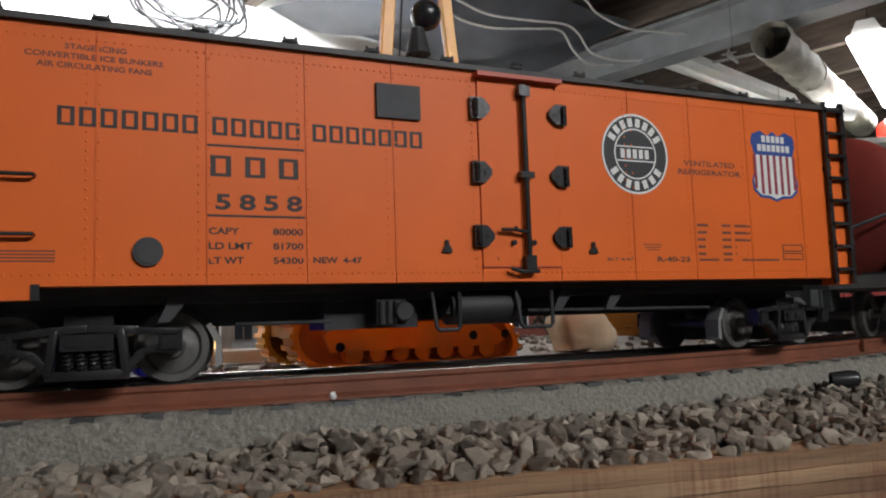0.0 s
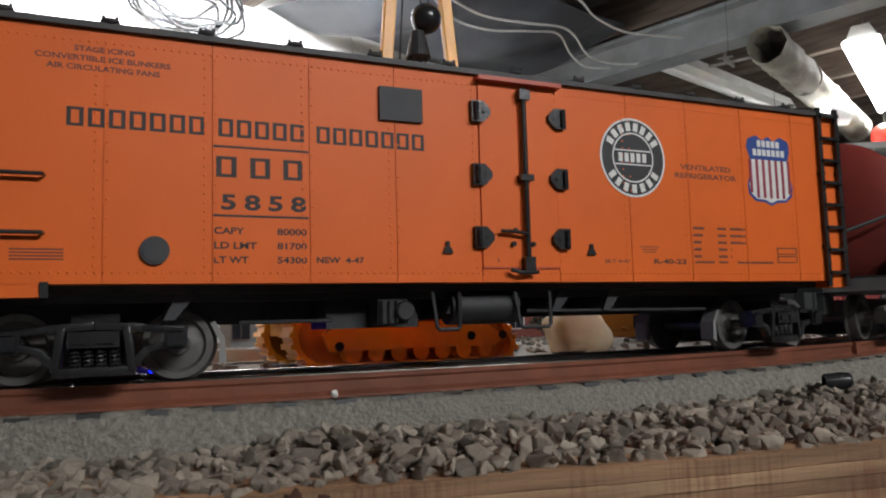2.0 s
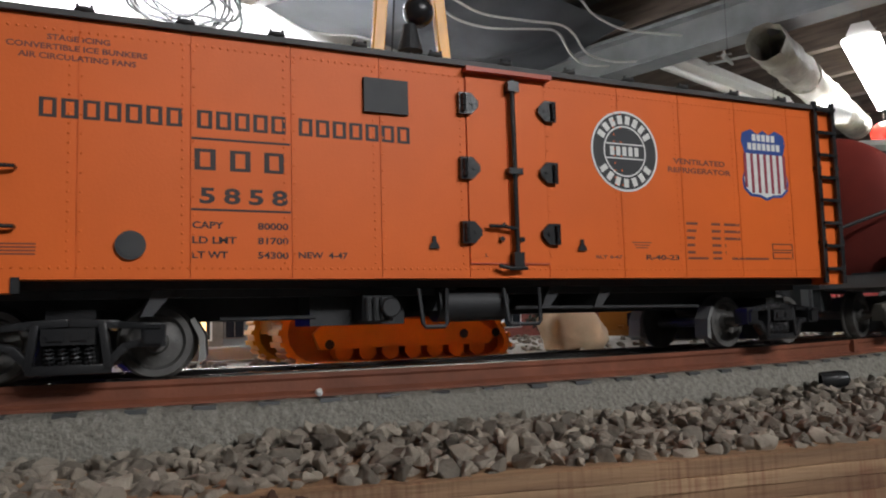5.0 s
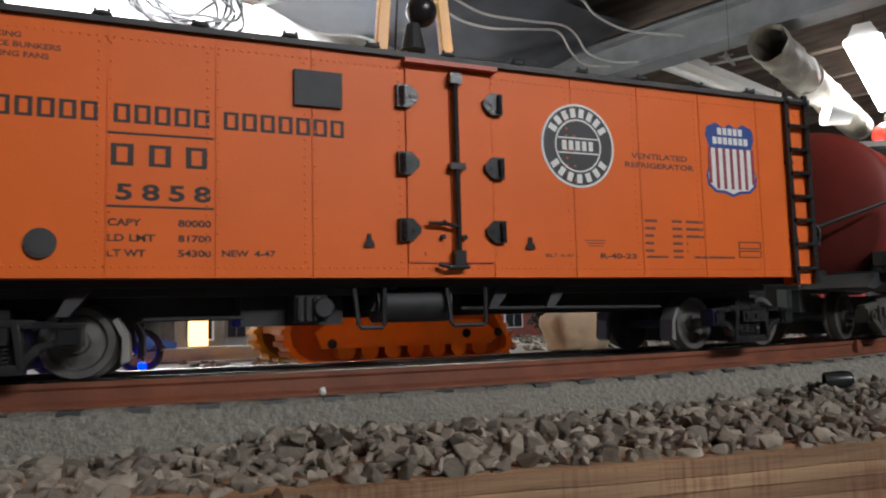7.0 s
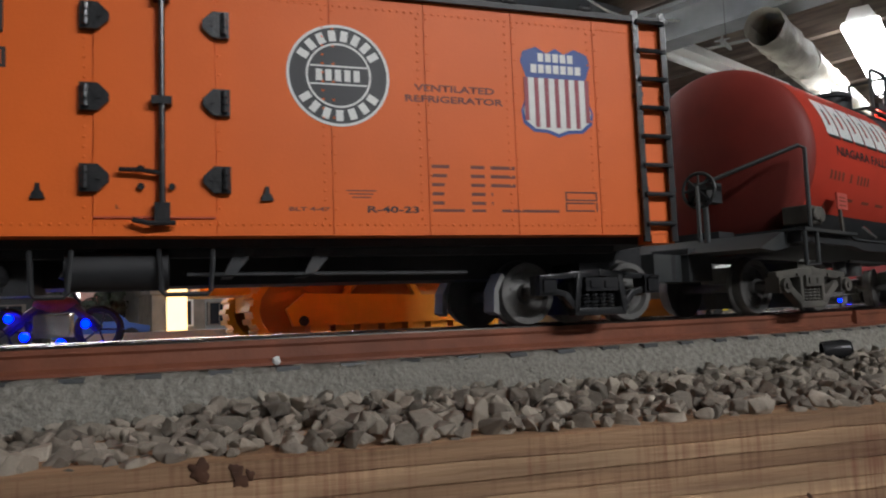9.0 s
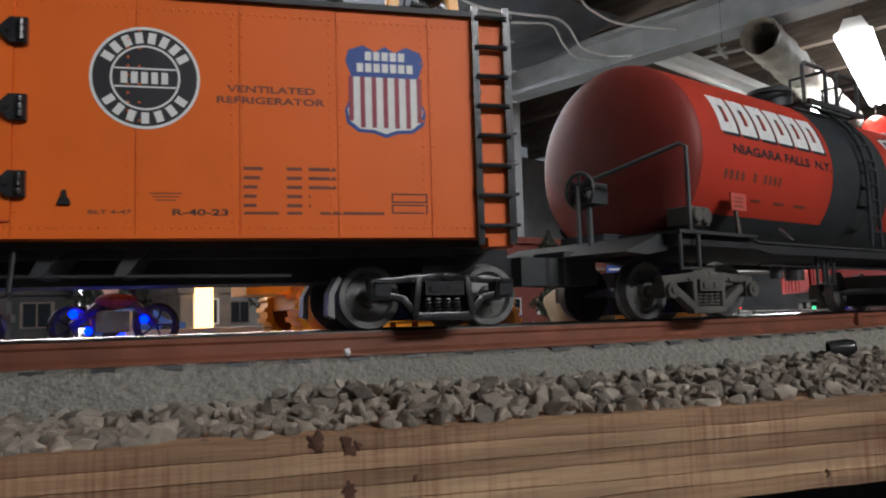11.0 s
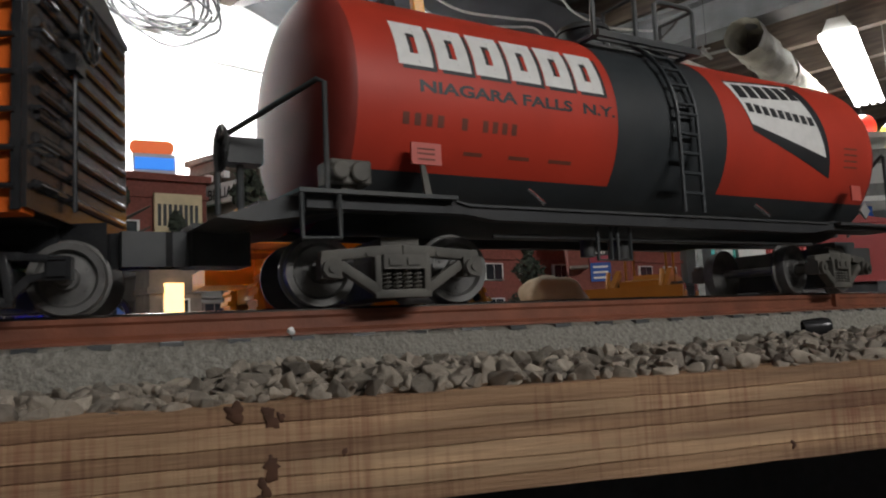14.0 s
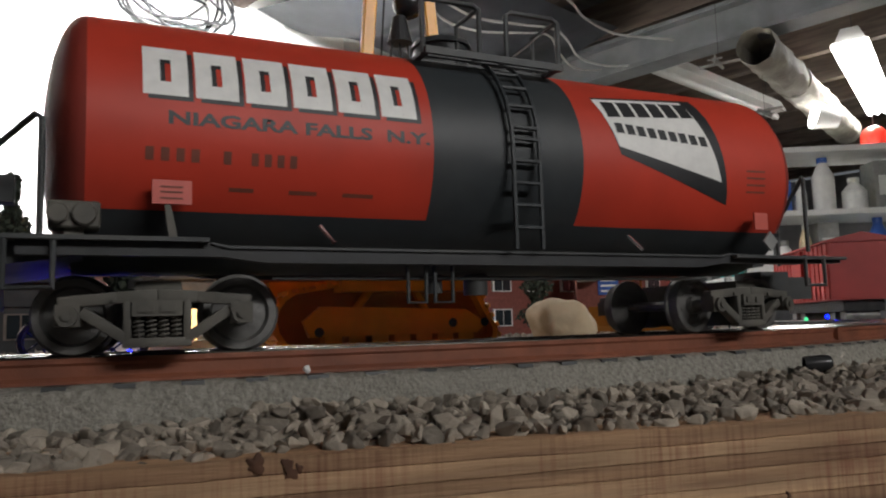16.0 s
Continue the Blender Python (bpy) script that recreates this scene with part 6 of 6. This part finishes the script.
def build_scenery():
    build_pool_hall()
    build_building("brick_building", "dark red brick model shop with a cream sign", -0.032, 0.92, 0.16, 0.16, 0.235, 10, BRICKRED, 2, 2, (0.0, 0.07, 0.15, 0.215, CREAM), None)
    build_building("brick_building", "long dark red brick model warehouse with white windows", 0.66, 0.80, 0.52, 0.16, 0.125, 12, BRICKRED, 2, 7, (-0.02, 0.06, 0.02, 0.075, WHITECARD), None)
    build_building("grey_building", "grey corrugated model shed", -0.02, 0.62, 0.10, 0.08, 0.070, 15, GREYPLASTIC, 1, 2, None, GLASSDARK)
    # two black buildings added as a dark backdrop before the bright wall
    build_building('backdrop_building', 'long black model building added as dark backdrop', -0.42, 0.66, 0.50, 0.12, 0.075, -4, BLACKMATT, 1, 8, None, GLASSDARK)
    build_building('backdrop_building', 'low black model building added as dark backdrop', -0.33, 0.36, 0.24, 0.10, 0.045, 2, BLACKMATT, 1, 3, None, GLASSDARK)
    build_poster_block()
    # lit doorway house
    t = build_building("lit_house", "small model house with a glowing doorway", -0.048, 0.52, 0.05, 0.05, 0.070, 10, BROWNWALL, 1, 1)
    part("doorway", bx(-0.012, 0.006, -0.006, -0.0015, 0.008, 0.054), WARMLIT, t)
    build_tree(0.0497, 0.648, -0.01, 0.215, 3, 0.22)
    build_tree(-0.100, 0.70, -0.01, 0.235, 5, 0.17)
    build_tree(-0.020, 0.74, -0.01, 0.16, 7, 0.22)
    build_tree(-0.217, 0.70, -0.01, 0.20, 12, 0.2)
    build_tree(-0.150, 0.60, -0.01, 0.13, 15, 0.22)
    build_tree(0.302, 0.43, -0.01, 0.105, 9, 0.24)
    # rooftop sign with an orange cat shape on blue, plain
    t = thing("roof_sign", "lit blue and white roof sign with an orange top", "model sign", pose(-0.022, 0.93, 0.235) @ Matrix.Diagonal((1.2, 1.0, 1.1, 1)))
    part("sign_base", bx(-0.03, 0.02, -0.003, 0.003, 0, 0.03), WHITECARD, t)
    part("sign_band", bx(-0.028, 0.018, -0.006, -0.003, 0.008, 0.024), mat("lit_blue_sign", (0.03, 0.25, 0.9), 0.5, var=0.0, emit=0.7), t)
    bm = bmesh.new()
    rounded(bm, -0.034, 0.018, 0.030, 0.048, 0.008, -0.004, 0.004)
    part("sign_top", bm, mat("lit_orange_sign", (0.9, 0.16, 0.03), 0.5, var=0.1, emit=0.4), t)
    # a blue lit toy car group by the track
    for x, y, r in ((-0.235, 0.20, 10), (-0.145, 0.21, -12)):
        t = thing("toy_motorcycle", "dark toy motorcycle glowing with blue lights", "toy vehicle", pose(x, y, -0.008, 0, 0, r), "blue lit motorcycles")
        for dx in (-0.022, 0.024):
            bm = bmesh.new()
            pipe(bm, [(dx + 0.011 * math.cos(k * math.tau / 18), 0, 0.0125 + 0.011 * math.sin(k * math.tau / 18)) for k in range(19)], 0.0022, 6)
            for k in range(5):
                a = k * math.tau / 5
                rod(bm, (dx, 0, 0.0125), (dx + 0.010 * math.cos(a), 0, 0.0125 + 0.010 * math.sin(a)), 0.0006, 5)
            part("wheel", bm, BLACKP, t, "", True)
        bm = bmesh.new()
        pipe(bm, [(-0.022, 0, 0.0125), (-0.008, 0, 0.024), (0.012, 0, 0.025), (0.024, 0, 0.0125)], 0.003, 8)
        pipe(bm, [(0.014, 0, 0.025), (0.010, 0, 0.036), (0.002, 0.010, 0.038)], 0.0012, 6)
        part("frame", bm, BLACKMATT, t, "", True)
        bm = bmesh.new()
        bmesh.ops.create_uvsphere(bm, u_segments=14, v_segments=8, radius=1, matrix=pose(0.002, 0, 0.027) @ Matrix.Diagonal((0.012, 0.005, 0.005, 1)))
        part("fuel_tank", bm, BRICKRED, t, "", True)
        part("engine", bbx(0.001, -0.008, 0.010, -0.005, 0.005, 0.009, 0.021), CHROME, t)
        for p in ((-0.012, -0.006, 0.010), (0.006, -0.006, 0.006), (0.018, -0.005, 0.016), (-0.020, -0.005, 0.020), (-0.002, -0.006, 0.003), (0.026, -0.005, 0.004)):
            bm = bmesh.new()
            bmesh.ops.create_icosphere(bm, subdivisions=2, radius=0.0024, matrix=pose(*p))
            part("light", bm, BLUELED, t)
    # white edging strips by the street
    for y, x0, x1 in ((0.36, -0.13, 0.02), (0.40, -0.12, 0.05)):
        tagged(part("kerb_strip", bbx(0.001, x0, x1, y, y + 0.008, -0.009, 0.001), WHITECARD, None), "white kerb strip along the model street", "kerb", "kerb strips")
    # small parked cars
    def car_at(x, y, r, mt, lab):
        t = thing("toy_car", lab, "toy car", pose(x, y, -0.008, 0, 0, r))
        bm = bmesh.new()
        prism(bm, [(-0.034, 0.006), (0.034, 0.006), (0.035, 0.014), (0.020, 0.017), (0.010, 0.026), (-0.016, 0.026), (-0.026, 0.017), (-0.035, 0.015)], -0.014, 0.014)
        bevel(bm, 0.0015, 2)
        part("body", bm, mt, t, "", True)
        part("windscreen", bx(-0.014, 0.010, -0.0145, 0.0145, 0.018, 0.0245), GLASSDARK, t)
        for a in (-0.021, 0.021):
            for b in (-0.0135, 0.0135):
                bm = bmesh.new()
                rod(bm, (a, b - 0.002, 0.0065), (a, b + 0.002, 0.0065), 0.0065, 16)
                part("wheel", bm, BLACKP, t)
    car_at(-0.118, 0.40, 0, BLUEPAINT, "small blue toy car with a pale front")
    car_at(0.185, 0.40, 25, REDCAR, "small red toy car by the boulder")
    car_at(0.56, 0.48, -30, BALLOONYEL, "small yellow toy car")
    # still red boxcar on a farther track
    t = thing("red_boxcar", "dark red model boxcar standing on a farther track", "model railway car", pose(1.015, 0.686, 0, 0, 0, 234.7))
    part("body", bbx(0.001, -0.17, 0.17, 0, 0.10, 0.030, 0.125), REDCAR, t)
    for k in range(15):
        part("rib", bx(-0.165 + 0.0235 * k, -0.162 + 0.0235 * k, -0.0015, 0.001, 0.032, 0.124), REDCAR, t)
    bm = bmesh.new()
    vs = [(-0.006, 0.124), (0.05, 0.136), (0.106, 0.124), (0.106, 0.121), (-0.006, 0.121)]
    a = [bm.verts.new((-0.173, y, z)) for y, z in vs]
    b = [bm.verts.new((0.173, y, z)) for y, z in vs]
    bm.faces.new(a)
    bm.faces.new(b[::-1])
    for i in range(5):
        bm.faces.new((a[i], b[i], b[(i + 1) % 5], a[(i + 1) % 5]))
    part("roof", bm, REDCAR, t)
    part("door", bbx(0.001, -0.03, 0.03, -0.004, 0.001, 0.034, 0.118), REDCAR, t)
    part("underframe", bx(-0.16, 0.16, 0.02, 0.08, 0.012, 0.030), BLACKP, t)
    for x in (-0.14, -0.085, 0.085, 0.14):
        bm = bmesh.new()
        rod(bm, (x, 0.025, 0.006), (x, 0.075, 0.006), 0.014, 20)
        part("wheelset", bm, STEELW, t)
    # shelves with clutter on the far side, balloons
    t = thing("shelf_unit", "white metal shelves crowded with bottles and boxes", "shelves", pose(2.55, 1.55, 0, 0, 0, -30))
    for z in (0.14, 0.38, 0.62):
        part("shelf", bbx(0.003, -0.6, 0.6, 0, 0.3, z, z + 0.02), FIXWHITE, t)
    for x in (-0.59, 0.59):
        for y in (0.01, 0.29):
            part("post", bx(x - 0.012, x + 0.012, y - 0.01, y + 0.01, -0.95, 0.75), GREYPLASTIC, t)
    rnd = random.Random(21)
    cols = [WHITECARD, BLUEPAINT, WHITECARD, CREAM, FIXWHITE, WHITECARD, GREYPLASTIC, mat("teal_plastic", (0.04, 0.42, 0.40), 0.4)]
    mm = pose(2.55, 1.55, 0, 0, 0, -30)
    for z in (0.16, 0.40):
        x = -0.57
        while x < 0.55:
            w, hh = rnd.uniform(0.05, 0.11), rnd.uniform(0.09, 0.2)
            if rnd.random() < 0.45:
                bm = bmesh.new()
                rod(bm, (0, 0, 0), (0, 0, hh * 0.72), w / 2.4, 16)
                rod(bm, (0, 0, hh * 0.72), (0, 0, hh), w / 2.4, 16, w / 6)
                o = thing("bottle", "plastic bottle standing on the shelf", "bottle", mm @ pose(x + w / 2, 0.1, z), "shelf bottles")
                part("flask", bm, rnd.choice(cols), o, "", True)
                bm = bmesh.new()
                rod(bm, (0, 0, hh), (0, 0, hh + 0.02), w / 5, 12)
                part("cap", bm, rnd.choice(cols), o)
            else:
                o = thing("carton", "small carton standing on the shelf", "box", mm @ pose(x + w / 2, 0.12, z), "shelf cartons")
                part("box_body", bbx(0.002, -w / 2, w / 2, -0.05, 0.06, 0, hh), rnd.choice(cols), o)
                part("box_label", bx(-w / 3, w / 3, -0.0515, -0.049, hh * 0.3, hh * 0.7), WHITECARD, o)
            x += w + 0.012
    for p, r, mt, lab in (((2.65, 1.65, 0.69), 0.050, BALLOONRED, "red balloon hanging by the shelves"), ((2.79, 1.62, 0.665), 0.05, BALLOONYEL, "yellow balloon hanging by the shelves")):
        t = thing("balloon", lab, "balloon", pose(*p), "balloons")
        bm = bmesh.new()
        bmesh.ops.create_uvsphere(bm, u_segments=28, v_segments=18, radius=r)
        for v in bm.verts:
            if v.co.z < 0:
                v.co.z *= 1.2
        part("skin", bm, mt, t, "", True)
        bm = bmesh.new()
        rod(bm, (0, 0, r), (0, 0, CEIL - p[2]), 0.0012, 5)
        part("string", bm, CABLEWHITE, t)
    for x, y, z, mt in ((0.80, 0.50, 0.0, GREENLIT), (0.87, 0.52, 0.003, BLUELED), (0.62, 0.47, 0.004, REDLED)):
        t = thing("signal_lamp", "tiny glowing signal lamp by the farther track", "signal lamp", pose(x, y, z - 0.008), "signal lamps")
        bm = bmesh.new()
        rod(bm, (0, 0, -0.002), (0, 0, 0.008), 0.0015, 8)
        part("post", bm, BLACKP, t)
        bm = bmesh.new()
        bmesh.ops.create_icosphere(bm, subdivisions=2, radius=0.003, matrix=pose(0, 0, 0.010))
        part("lens", bm, mt, t)


build_room()
build_ceiling_things()
build_layout()
build_reefer()
build_tank_car()
build_pipelayer()
build_loader()
build_boulder()
build_scenery()
build_gravel()
motions()
